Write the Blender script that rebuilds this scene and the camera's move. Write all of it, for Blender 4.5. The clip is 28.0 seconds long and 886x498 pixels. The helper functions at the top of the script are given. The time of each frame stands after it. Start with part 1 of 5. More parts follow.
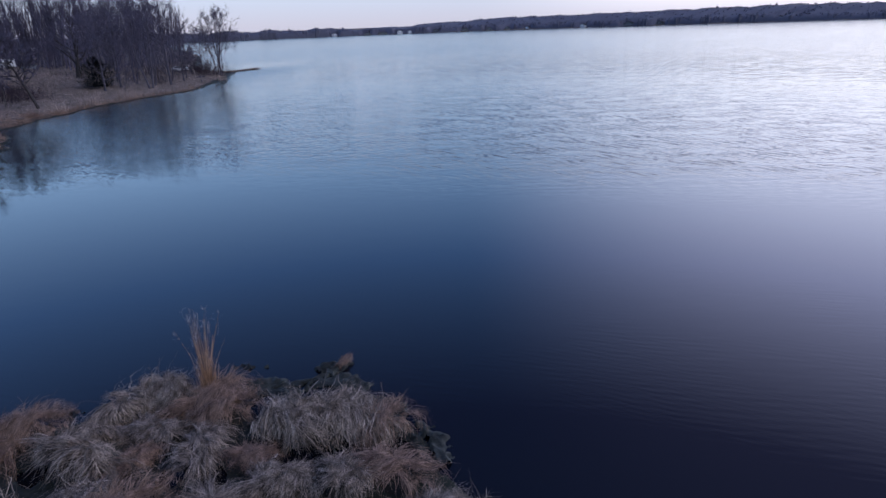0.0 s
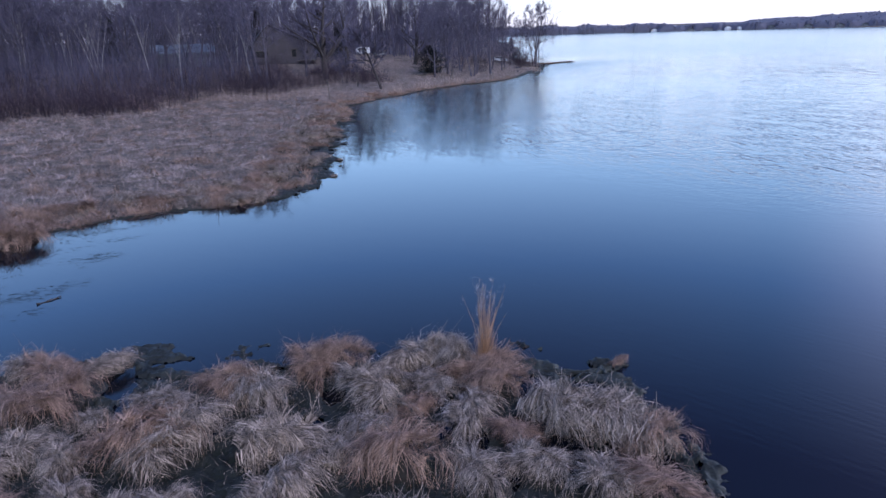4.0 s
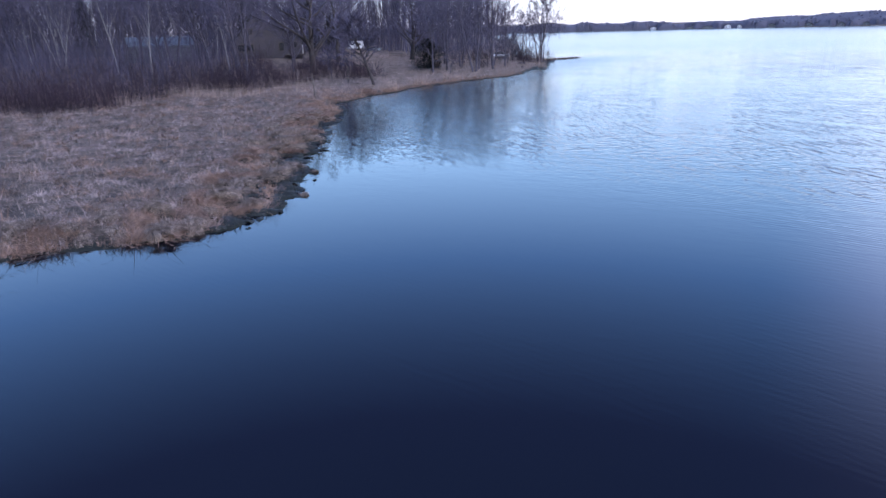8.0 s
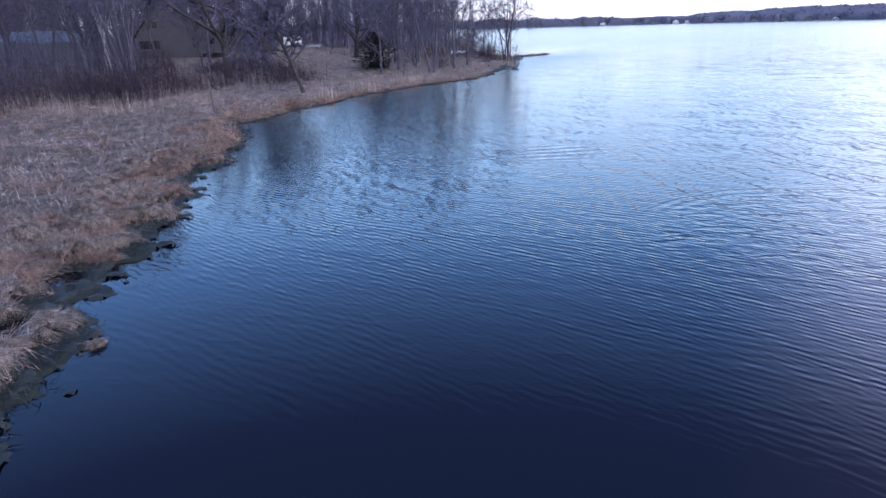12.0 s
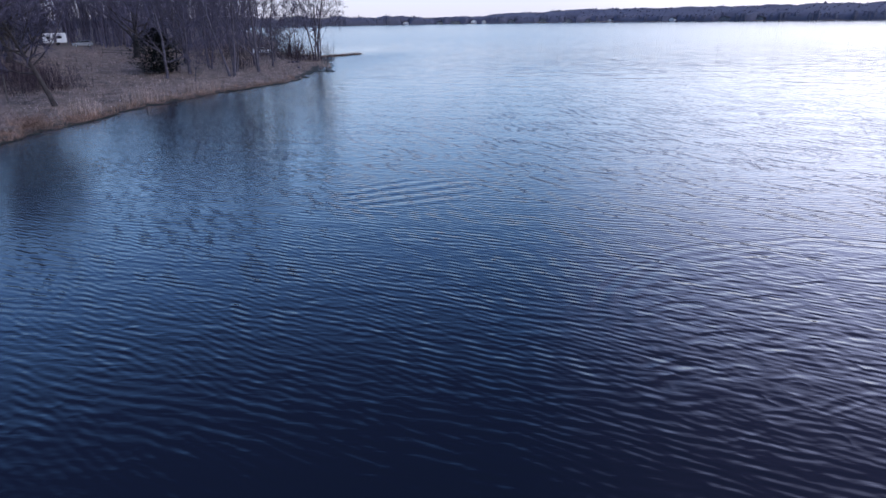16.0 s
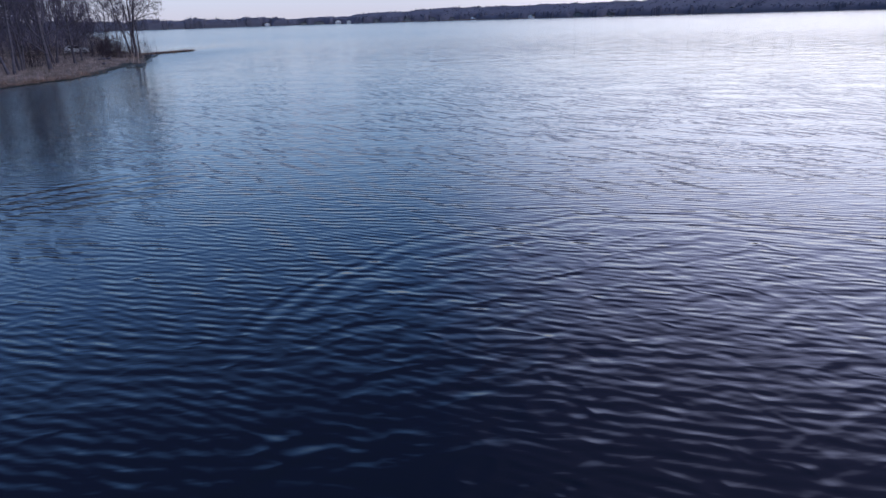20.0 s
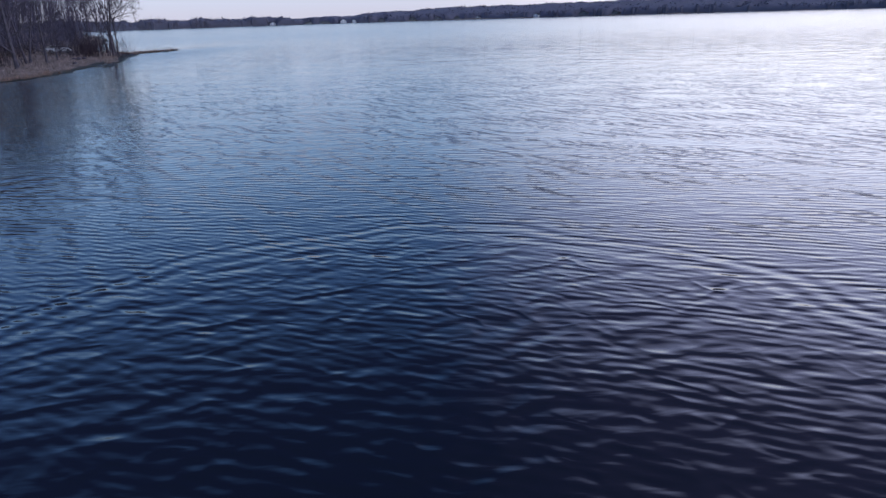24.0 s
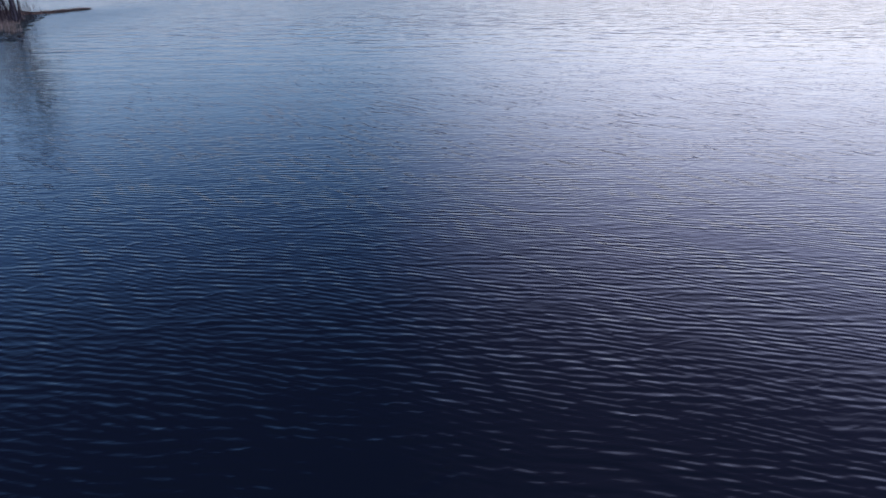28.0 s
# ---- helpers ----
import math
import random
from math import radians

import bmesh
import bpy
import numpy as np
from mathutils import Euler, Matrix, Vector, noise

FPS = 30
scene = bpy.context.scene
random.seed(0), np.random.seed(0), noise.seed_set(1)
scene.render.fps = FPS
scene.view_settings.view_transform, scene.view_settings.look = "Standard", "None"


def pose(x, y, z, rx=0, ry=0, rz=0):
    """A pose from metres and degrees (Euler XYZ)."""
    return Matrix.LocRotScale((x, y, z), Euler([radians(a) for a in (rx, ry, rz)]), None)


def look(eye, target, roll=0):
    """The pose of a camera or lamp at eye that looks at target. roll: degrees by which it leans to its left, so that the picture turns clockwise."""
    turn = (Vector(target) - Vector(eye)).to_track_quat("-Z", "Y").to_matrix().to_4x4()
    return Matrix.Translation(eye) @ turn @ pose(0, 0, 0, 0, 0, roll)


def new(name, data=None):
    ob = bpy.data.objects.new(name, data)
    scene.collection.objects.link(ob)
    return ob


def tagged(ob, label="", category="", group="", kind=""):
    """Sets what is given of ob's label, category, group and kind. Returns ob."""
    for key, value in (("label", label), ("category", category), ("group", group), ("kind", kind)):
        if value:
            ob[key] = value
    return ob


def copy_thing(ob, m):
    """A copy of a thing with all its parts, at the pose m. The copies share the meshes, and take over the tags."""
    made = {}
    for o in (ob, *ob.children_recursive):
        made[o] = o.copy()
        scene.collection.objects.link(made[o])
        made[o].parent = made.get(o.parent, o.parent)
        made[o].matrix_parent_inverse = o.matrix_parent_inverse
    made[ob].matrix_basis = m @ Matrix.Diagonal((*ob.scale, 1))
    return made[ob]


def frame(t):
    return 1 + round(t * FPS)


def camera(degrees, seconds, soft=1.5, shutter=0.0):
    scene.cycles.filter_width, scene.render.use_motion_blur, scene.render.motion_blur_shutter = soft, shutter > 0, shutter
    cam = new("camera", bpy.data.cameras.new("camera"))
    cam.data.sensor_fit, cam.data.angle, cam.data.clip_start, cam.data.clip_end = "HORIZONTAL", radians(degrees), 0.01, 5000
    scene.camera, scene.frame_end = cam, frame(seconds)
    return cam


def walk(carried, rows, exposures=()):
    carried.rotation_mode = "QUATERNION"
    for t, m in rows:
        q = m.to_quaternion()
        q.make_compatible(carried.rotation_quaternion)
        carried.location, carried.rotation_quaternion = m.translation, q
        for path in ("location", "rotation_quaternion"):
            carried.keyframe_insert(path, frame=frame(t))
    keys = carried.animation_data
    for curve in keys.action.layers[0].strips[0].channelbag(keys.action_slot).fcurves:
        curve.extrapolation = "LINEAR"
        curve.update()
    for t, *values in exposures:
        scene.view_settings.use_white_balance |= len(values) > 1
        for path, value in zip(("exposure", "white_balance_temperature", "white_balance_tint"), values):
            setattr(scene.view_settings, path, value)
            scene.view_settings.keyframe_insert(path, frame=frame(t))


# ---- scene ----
cam = camera(69.2, 28.0)
PATH = [
    (0, (-3.938, -6.249, 9.635), (-2.979, -4.622, 8.979), -2.2),
    (0.5, (-4.027, -6.139, 9.738), (-3.169, -4.452, 9.092), -1.6),
    (1, (-3.979, -6.008, 9.763), (-3.257, -4.257, 9.119), -1.6),
    (1.5, (-3.97, -5.918, 9.741), (-3.388, -4.116, 9.099), -1.6),
    (2, (-3.963, -5.853, 9.692), (-3.522, -4.011, 9.051), -1.6),
    (2.5, (-4.013, -5.803, 9.587), (-3.713, -3.933, 8.946), -1.6),
    (3, (-4.023, -5.859, 9.497), (-3.846, -3.972, 8.858), -1.7),
    (3.5, (-4.05, -5.892, 9.418), (-3.907, -4.003, 8.778), -1.7),
    (5.5, (-4.135, -5.873, 9.045), (-3.987, -3.987, 8.398), -1.4),
    (6, (-4.063, -5.43, 8.908), (-3.916, -3.542, 8.262), -1.5),
    (6.5, (-3.987, -4.097, 8.858), (-3.836, -2.211, 8.21), -1.4),
    (7, (-3.867, -1.802, 8.715), (-3.717, 0.084, 8.066), -1.4),
    (7.5, (-3.763, 1.381, 8.395), (-3.61, 3.267, 7.747), -1.3),
    (8, (-3.632, 4.882, 8.144), (-3.478, 6.768, 7.497), -1.4),
    (8.5, (-3.451, 8.627, 8.012), (-3.295, 10.512, 7.363), -1.3),
    (9, (-3.22, 12.628, 7.953), (-3.051, 14.511, 7.302), -1.2),
    (9.5, (-2.959, 16.901, 7.926), (-2.718, 18.774, 7.27), -1.2),
    (10, (-2.55, 21.203, 8.089), (-2.255, 23.068, 7.429), -1.2),
    (10.5, (-2.421, 23.675, 7.807), (-2.117, 25.539, 7.147), -1.4),
    (11, (-2.118, 25.572, 7.712), (-1.819, 27.436, 7.053), -1.4),
    (11.5, (-1.943, 27.208, 7.558), (-1.652, 29.073, 6.899), -1.6),
    (13.5, (-1.032, 34.369, 7.082), (-0.707, 36.227, 6.417), -1.2),
    (14, (-0.505, 36.903, 7.148), (-0.173, 38.759, 6.481), -1.3),
    (14.5, (-0.007, 38.842, 7.246), (0.402, 40.682, 6.576), -1.3),
    (15, (0.189, 39.904, 7.315), (0.738, 41.706, 6.642), -1.2),
    (15.5, (0.262, 40.145, 7.268), (0.929, 41.905, 6.593), -1.0),
    (16, (0.201, 40.123, 7.084), (1.019, 41.819, 6.41), -0.8),
    (16.5, (0.09, 40.343, 6.759), (1.118, 41.919, 6.083), -0.9),
    (17, (0.139, 40.83, 6.318), (1.262, 42.338, 5.637), -1.6),
    (17.5, (0.696, 41.49, 6.004), (1.816, 43.001, 5.323), -1.6),
    (18, (1.353, 42.225, 5.758), (2.471, 43.737, 5.077), -1.7),
    (18.5, (2.293, 42.848, 5.56), (3.411, 44.36, 4.88), -1.8),
    (19, (3.511, 43.174, 5.365), (4.629, 44.687, 4.686), -1.9),
    (19.5, (5.349, 42.981, 5.218), (6.467, 44.494, 4.538), -1.8),
    (20, (7.472, 42.29, 5.028), (8.59, 43.803, 4.349), -1.7),
    (20.5, (8.922, 41.322, 4.879), (10.041, 42.834, 4.199), -1.7),
    (21, (9.628, 40.37, 4.734), (10.743, 41.884, 4.054), -1.6),
    (21.5, (9.933, 39.644, 4.569), (11.044, 41.161, 3.888), -1.7),
    (22, (10.35, 39.26, 4.479), (11.46, 40.778, 3.797), -1.8),
    (22.5, (10.858, 39.286, 4.504), (11.966, 40.806, 3.823), -1.9),
    (24.5, (12.15, 41.092, 5.06), (13.246, 42.621, 4.381), -1.8),
    (25, (12.267, 41.942, 5.527), (13.363, 43.473, 4.853), -1.9),
    (25.5, (12.526, 43.08, 6.401), (13.679, 44.569, 5.728), -2.2),
    (26, (12.84, 44.193, 7.356), (14.071, 45.618, 6.683), -2.7),
    (26.5, (13.228, 45.075, 8.076), (14.466, 46.497, 7.408), -2.5),
    (27, (13.581, 45.739, 8.479), (14.818, 47.164, 7.814), -2.3),
    (27.5, (13.679, 46.234, 8.58), (14.915, 47.657, 7.912), -2.2),
    (28, (13.538, 46.689, 8.613), (14.757, 48.041, 7.785), -0.0),
]
EXPOSURES = [(0, -0.15), (1, 0.0), (2, 0.32), (3, 0.65), (14, 0.92), (15.5, 0.5), (17, -0.03), (22, -0.15), (25, -0.12), (26.5, -0.22), (28, -0.32)]
walk(cam, [(t, look(eye, target, roll)) for t, eye, target, roll in PATH], EXPOSURES)
# ---- light ----
SUN_BEARING = 165.0
world = bpy.data.worlds.new("dusk")
scene.world = world
world.use_nodes = True
wt = world.node_tree
wt.nodes.clear()
sky = wt.nodes.new("ShaderNodeTexSky")
sky.sky_type = "NISHITA"
sky.sun_disc = False
sky.sun_elevation = radians(2.0)
sky.sun_rotation = radians(SUN_BEARING)
sky.altitude = 200
sky.air_density, sky.dust_density, sky.ozone_density = 1.0, 1.2, 3.0
def ramp_over(values, stops):
    """A colour for each height over the horizon (the sine of it)."""
    r = wt.nodes.new("ShaderNodeValToRGB")
    e = r.color_ramp.elements
    while len(e) < len(stops):
        e.new(0.5)
    for q, (at, c) in zip(e, stops):
        q.position, q.color = at, (*c, 1)
    wt.links.new(values, r.inputs[0])
    return r.outputs[0]


def blend(fac, a, c):
    m = wt.nodes.new("ShaderNodeMix")
    m.data_type = "RGBA"
    if isinstance(fac, float):
        m.inputs["Factor"].default_value = fac
    else:
        wt.links.new(fac, m.inputs["Factor"])
    wt.links.new(a, m.inputs["A"])
    wt.links.new(c, m.inputs["B"])
    return m.outputs["Result"]


# thin high cloud at dusk: pale at the horizon, blue overhead, lilac towards the sun
way = wt.nodes.new("ShaderNodeTexCoord")
sep = wt.nodes.new("ShaderNodeSeparateXYZ")
wt.links.new(way.outputs["Generated"], sep.inputs[0])
blue = ramp_over(sep.outputs["Z"], [(0.0, (0.72, 0.70, 0.85)), (0.07, (0.72, 0.88, 1.14)), (0.18, (0.6, 1.0, 1.66)), (0.34, (0.235, 0.52, 1.24)), (0.55, (0.08, 0.122, 0.37)), (1.0, (0.15, 0.24, 0.55))])
lilac = ramp_over(sep.outputs["Z"], [(0.0, (0.98, 0.91, 1.05)), (0.07, (2.05, 2.02, 2.2)), (0.18, (2.5, 2.7, 3.45)), (0.34, (1.68, 1.84, 3.0)), (0.55, (0.25, 0.265, 0.6)), (1.0, (0.15, 0.24, 0.55))])
side = wt.nodes.new("ShaderNodeMapRange")
side.interpolation_type = "SMOOTHSTEP"
side.inputs["From Min"].default_value, side.inputs["From Max"].default_value = 0.53, 0.95
flat = wt.nodes.new("ShaderNodeCombineXYZ")
wt.links.new(sep.outputs["X"], flat.inputs[0])
wt.links.new(sep.outputs["Y"], flat.inputs[1])
bearing = wt.nodes.new("ShaderNodeVectorMath")
bearing.operation = "NORMALIZE"
wt.links.new(flat.outputs[0], bearing.inputs[0])
east = wt.nodes.new("ShaderNodeSeparateXYZ")
wt.links.new(bearing.outputs[0], east.inputs[0])
wt.links.new(east.outputs[0], side.inputs["Value"])
cloud = blend(side.outputs[0], blue, lilac)
gain = wt.nodes.new("ShaderNodeVectorMath")
gain.operation = "SCALE"
gain.inputs["Scale"].default_value = 10.0
wt.links.new(cloud, gain.inputs[0])
bg = wt.nodes.new("ShaderNodeBackground")
bg.inputs["Strength"].default_value = 0.11
out = wt.nodes.new("ShaderNodeOutputWorld")
wt.links.new(blend(0.88, sky.outputs[0], gain.outputs[0]), bg.inputs["Color"])
wt.links.new(bg.outputs[0], out.inputs[0])
sun = new("sun", bpy.data.lights.new("sun", "SUN"))
sun.data.energy, sun.data.angle, sun.data.color = 1.05, radians(30), (0.95, 0.93, 1.0)
b = radians(SUN_BEARING)
sun.matrix_world = look((300 * math.sin(b), 300 * math.cos(b), 190), (0, 0, 0))

# ---- materials ----
def matte(name, col, col2, scale=3.0, fine=40.0, rough=0.9, bump=0.3, island=0.0, metal=0.0, spec=0.3):
    """A surface of two colours mixed by coarse and fine noise; island: how far loose pieces differ in brightness."""
    m = bpy.data.materials.new(name)
    m.use_nodes = True
    n, l = m.node_tree.nodes, m.node_tree.links
    p = n["Principled BSDF"]
    p.inputs["Roughness"].default_value, p.inputs["Metallic"].default_value = rough, metal
    p.inputs["Specular IOR Level"].default_value = spec
    tc = n.new("ShaderNodeTexCoord")
    a, f = n.new("ShaderNodeTexNoise"), n.new("ShaderNodeTexNoise")
    a.inputs["Scale"].default_value, f.inputs["Scale"].default_value = scale, fine
    a.inputs["Detail"].default_value = 4
    for t in (a, f):
        l.new(tc.outputs["Object"], t.inputs["Vector"])
    add = n.new("ShaderNodeMath")
    add.operation = "MULTIPLY_ADD"
    add.inputs[1].default_value = 0.5
    l.new(f.outputs["Fac"], add.inputs[0])
    l.new(a.outputs["Fac"], add.inputs[2])
    ramp = n.new("ShaderNodeValToRGB")
    ramp.color_ramp.elements[0].position, ramp.color_ramp.elements[1].position = 0.5, 1.0
    ramp.color_ramp.elements[0].color, ramp.color_ramp.elements[1].color = (*col, 1), (*col2, 1)
    l.new(add.outputs[0], ramp.inputs[0])
    colour = ramp.outputs[0]
    hsv = n.new("ShaderNodeHueSaturation")
    rnd = n.new("ShaderNodeNewGeometry").outputs["Random Per Island"] if island else n.new("ShaderNodeObjectInfo").outputs["Random"]
    rng = n.new("ShaderNodeMapRange")
    spread = island or 0.12
    rng.inputs["To Min"].default_value, rng.inputs["To Max"].default_value = 1 - spread, 1 + spread
    l.new(rnd, rng.inputs["Value"])
    l.new(rng.outputs[0], hsv.inputs["Value"])
    l.new(colour, hsv.inputs["Color"])
    l.new(hsv.outputs[0], p.inputs["Base Color"])
    if bump:
        bn = n.new("ShaderNodeBump")
        bn.inputs["Strength"].default_value, bn.inputs["Distance"].default_value = bump, 0.02
        l.new(f.outputs["Fac"], bn.inputs["Height"])
        l.new(bn.outputs[0], p.inputs["Normal"])
    return m


M_STRAW = matte("dry_straw", (0.026, 0.020, 0.017), (0.50, 0.385, 0.305), 4.5, 30, island=0.8, bump=0)
M_RUST = matte("rust_straw", (0.07, 0.041, 0.031), (0.46, 0.295, 0.215), 4.0, 30, island=0.55, bump=0)
M_MARSH = matte("marsh_straw", (0.10, 0.076, 0.064), (0.53, 0.40, 0.34), 0.7, 3, island=0.5, bump=0)
M_FRINGE = matte("shore_straw", (0.15, 0.09, 0.06), (0.5, 0.32, 0.225), 0.6, 3, island=0.4, bump=0)
M_REED = matte("orange_reed", (0.24, 0.125, 0.07), (0.46, 0.28, 0.17), 1.5, 20, island=0.4, bump=0)
M_MUD = matte("peat_mud", (0.012, 0.010, 0.009), (0.045, 0.037, 0.029), 2.0, 20, 0.8, 0.9)
M_MAT = matte("weed_mat", (0.008, 0.010, 0.009), (0.042, 0.046, 0.038), 1.5, 14, 0.6, 0.9, island=0.3, spec=0.25)
M_BARK = matte("bark", (0.038, 0.035, 0.045), (0.125, 0.108, 0.132), 3, 14, 0.9, 0.8)
M_DARKBARK = matte("oak_bark", (0.022, 0.018, 0.018), (0.075, 0.062, 0.06), 3, 14, 0.9, 0.8)
M_BIRCH = matte("birch_bark", (0.13, 0.115, 0.11), (0.38, 0.355, 0.35), 3, 9, 0.8, 0.4)
M_TWIG = matte("twig", (0.046, 0.043, 0.066), (0.128, 0.112, 0.156), 0.3, 3, 0.9, 0, island=0.35)
M_THICKET = matte("thicket_stem", (0.024, 0.016, 0.024), (0.062, 0.040, 0.050), 0.15, 3, 0.9, 0, island=0.35)
M_NEEDLE = matte("needles", (0.009, 0.012, 0.011), (0.026, 0.032, 0.027), 1, 8, 0.8, 0, island=0.35, spec=0.1)
# woods across the lake: distance haze put into the colour, paler and bluer
M_HAZY_WOOD = matte("hazy_far_wood", (0.088, 0.086, 0.114), (0.125, 0.12, 0.15), 0.02, 0.3, 0.95, 0, island=0.08)
M_BROWN = matte("brown_siding", (0.066, 0.058, 0.066), (0.10, 0.088, 0.096), 0.5, 10, 0.8, 0.3)
M_DARKROOF = matte("dark_shingle", (0.014, 0.013, 0.014), (0.036, 0.033, 0.034), 0.8, 12, 0.9, 0.5)
M_GREYWALL = matte("grey_siding", (0.11, 0.115, 0.12), (0.19, 0.195, 0.2), 0.5, 10, 0.8, 0.3)
M_PALEROOF = matte("pale_metal_roof", (0.11, 0.122, 0.13), (0.165, 0.178, 0.19), 0.6, 8, 0.6, 0.1)
M_WHITE = matte("white_paint", (0.62, 0.62, 0.62), (0.82, 0.82, 0.82), 0.8, 12, 0.5, 0.1)
M_CARWHITE = matte("white_car_paint", (0.66, 0.67, 0.69), (0.78, 0.79, 0.80), 0.6, 5, 0.25, 0, spec=0.5)
M_CARGREY = matte("silver_car_paint", (0.24, 0.26, 0.29), (0.34, 0.36, 0.39), 0.6, 5, 0.25, 0, metal=0.4, spec=0.5)
M_GLASS = matte("dark_glass", (0.01, 0.012, 0.016), (0.025, 0.028, 0.034), 1, 5, 0.08, 0, spec=0.5)
M_TYRE = matte("rubber", (0.012, 0.012, 0.013), (0.03, 0.03, 0.03), 4, 30, 0.85, 0.3)
M_STEEL = matte("steel", (0.25, 0.26, 0.27), (0.4, 0.41, 0.42), 4, 30, 0.4, 0.1, metal=0.8)
M_WOOD = matte("weathered_wood", (0.07, 0.058, 0.05), (0.17, 0.145, 0.125), 3, 25, 0.85, 0.5)
M_PLUME = matte("seed_plume", (0.26, 0.21, 0.18), (0.48, 0.40, 0.36), 3, 30, 0.95, 0, island=0.3)


def ground_material():
    """Wet peat by the water, dead grass above it, leaf litter under the wood."""
    m = matte("ground", (0.05, 0.04, 0.032), (0.28, 0.205, 0.155), 0.8, 9, 0.95, 1.0)
    n, l = m.node_tree.nodes, m.node_tree.links
    p = n["Principled BSDF"]
    old = p.inputs["Base Color"].links[0].from_socket
    pos = n.new("ShaderNodeNewGeometry")
    sep = n.new("ShaderNodeSeparateXYZ")
    l.new(pos.outputs["Position"], sep.inputs[0])
    rng = n.new("ShaderNodeMapRange")
    rng.inputs["From Min"].default_value, rng.inputs["From Max"].default_value = 0.07, 0.17
    l.new(sep.outputs["Z"], rng.inputs["Value"])
    mix = n.new("ShaderNodeMix")
    mix.data_type = "RGBA"
    mix.inputs["A"].default_value = (0.02, 0.024, 0.018, 1)
    dry = n.new("ShaderNodeMapRange")
    dry.inputs["From Min"].default_value, dry.inputs["From Max"].default_value = 86, 100
    l.new(sep.outputs["Y"], dry.inputs["Value"])
    both = n.new("ShaderNodeMath")
    both.operation = "MULTIPLY_ADD"
    both.inputs[1].default_value = 0.4
    both.inputs[2].default_value = 0.6
    l.new(dry.outputs[0], both.inputs[0])
    peat = n.new("ShaderNodeMath")
    peat.operation = "MULTIPLY"
    l.new(rng.outputs[0], peat.inputs[0])
    l.new(both.outputs[0], peat.inputs[1])
    l.new(peat.outputs[0], mix.inputs["Factor"])
    l.new(old, mix.inputs["B"])
    l.new(mix.outputs["Result"], p.inputs["Base Color"])
    return m


def water_material():
    """Dark lake water: calm under the lee of the bank, rippled farther out, with rings of an old disturbance."""
    m = bpy.data.materials.new("lake_water")
    m.use_nodes = True
    n, l = m.node_tree.nodes, m.node_tree.links
    p = n["Principled BSDF"]
    p.inputs["Base Color"].default_value = (0.0035, 0.0055, 0.010, 1)
    p.inputs["Roughness"].default_value = 0.03
    p.inputs["IOR"].default_value = 1.333

    def math_(op, a, b=None, c=None):
        q = n.new("ShaderNodeMath")
        q.operation = op
        for i, v in enumerate((a, b, c)):
            if v is None:
                continue
            if isinstance(v, (int, float)):
                q.inputs[i].default_value = v
            else:
                l.new(v, q.inputs[i])
        return q.outputs[0]

    def step(v, lo, hi, a=0.0, b=1.0):
        q = n.new("ShaderNodeMapRange")
        q.interpolation_type = "SMOOTHSTEP"
        for k, val in (("From Min", lo), ("From Max", hi), ("To Min", a), ("To Max", b)):
            q.inputs[k].default_value = val
        l.new(v, q.inputs["Value"])
        return q.outputs[0]

    pos = n.new("ShaderNodeNewGeometry").outputs["Position"]
    sep = n.new("ShaderNodeSeparateXYZ")
    l.new(pos, sep.inputs[0])
    X, Y = sep.outputs["X"], sep.outputs["Y"]

    def ripple(scale, turn, stretch, detail=2.0):
        mp = n.new("ShaderNodeMapping")
        mp.vector_type = "TEXTURE"
        mp.inputs["Rotation"].default_value = (0, 0, radians(turn))
        mp.inputs["Scale"].default_value = (stretch, 1, 1)
        l.new(pos, mp.inputs["Vector"])
        t = n.new("ShaderNodeTexNoise")
        t.inputs["Scale"].default_value, t.inputs["Detail"].default_value = scale, detail
        t.inputs["Distortion"].default_value = 0.4
        l.new(mp.outputs[0], t.inputs["Vector"])
        return t.outputs["Fac"]

    def train(length, turn, bend, swing):
        """A train of wavelets: crests a length apart that run along turn degrees, bent and broken up by noise."""
        a = radians(turn + 90)
        u = math_("MULTIPLY_ADD", X, math.cos(a), math_("MULTIPLY", Y, math.sin(a)))
        phase = math_("MULTIPLY_ADD", u, 2 * math.pi / length, math_("MULTIPLY", ripple(bend, turn + 25, 1.6, 1.0), swing))
        return math_("MULTIPLY", math_("SINE", phase), step(ripple(bend * 1.9, turn, 2.4, 1.0), 0.30, 0.66))

    broad = ripple(0.05, 20, 2.0, 3)
    wob = math_("MULTIPLY_ADD", broad, 24.0, -12.0)
    lee = step(math_("ADD", math_("ADD", Y, wob), math_("MULTIPLY", math_("MAXIMUM", math_("SUBTRACT", X, 2.0), 0.0), 1.1)), 35, 58)
    d1 = math_("ADD", X, 9.0)
    d2 = math_("SUBTRACT", math_("MULTIPLY", d1, 0.866), math_("MULTIPLY", math_("SUBTRACT", Y, 85.0), 0.5))
    shore = step(math_("ADD", math_("MINIMUM", d1, d2), math_("MULTIPLY", wob, 0.4)), -2, 9)
    shore = math_("MAXIMUM", shore, step(Y, 185, 240))
    rough = math_("MULTIPLY_ADD", math_("MULTIPLY", lee, math_("MULTIPLY_ADD", shore, 0.7, 0.3)), 0.94, 0.06)
    ox, oy = math_("SUBTRACT", X, 6.0), math_("SUBTRACT", Y, 34.0)
    far_out = math_("SQRT", math_("ADD", math_("MULTIPLY", ox, ox), math_("MULTIPLY", oy, oy)))
    near = step(far_out, 30, 120, 1.1, 0.0)
    fine = math_("MULTIPLY_ADD", train(0.25, -51, 0.36, 13.0), 0.05, math_("MULTIPLY", train(0.34, -41, 0.26, 13.0), 0.052))
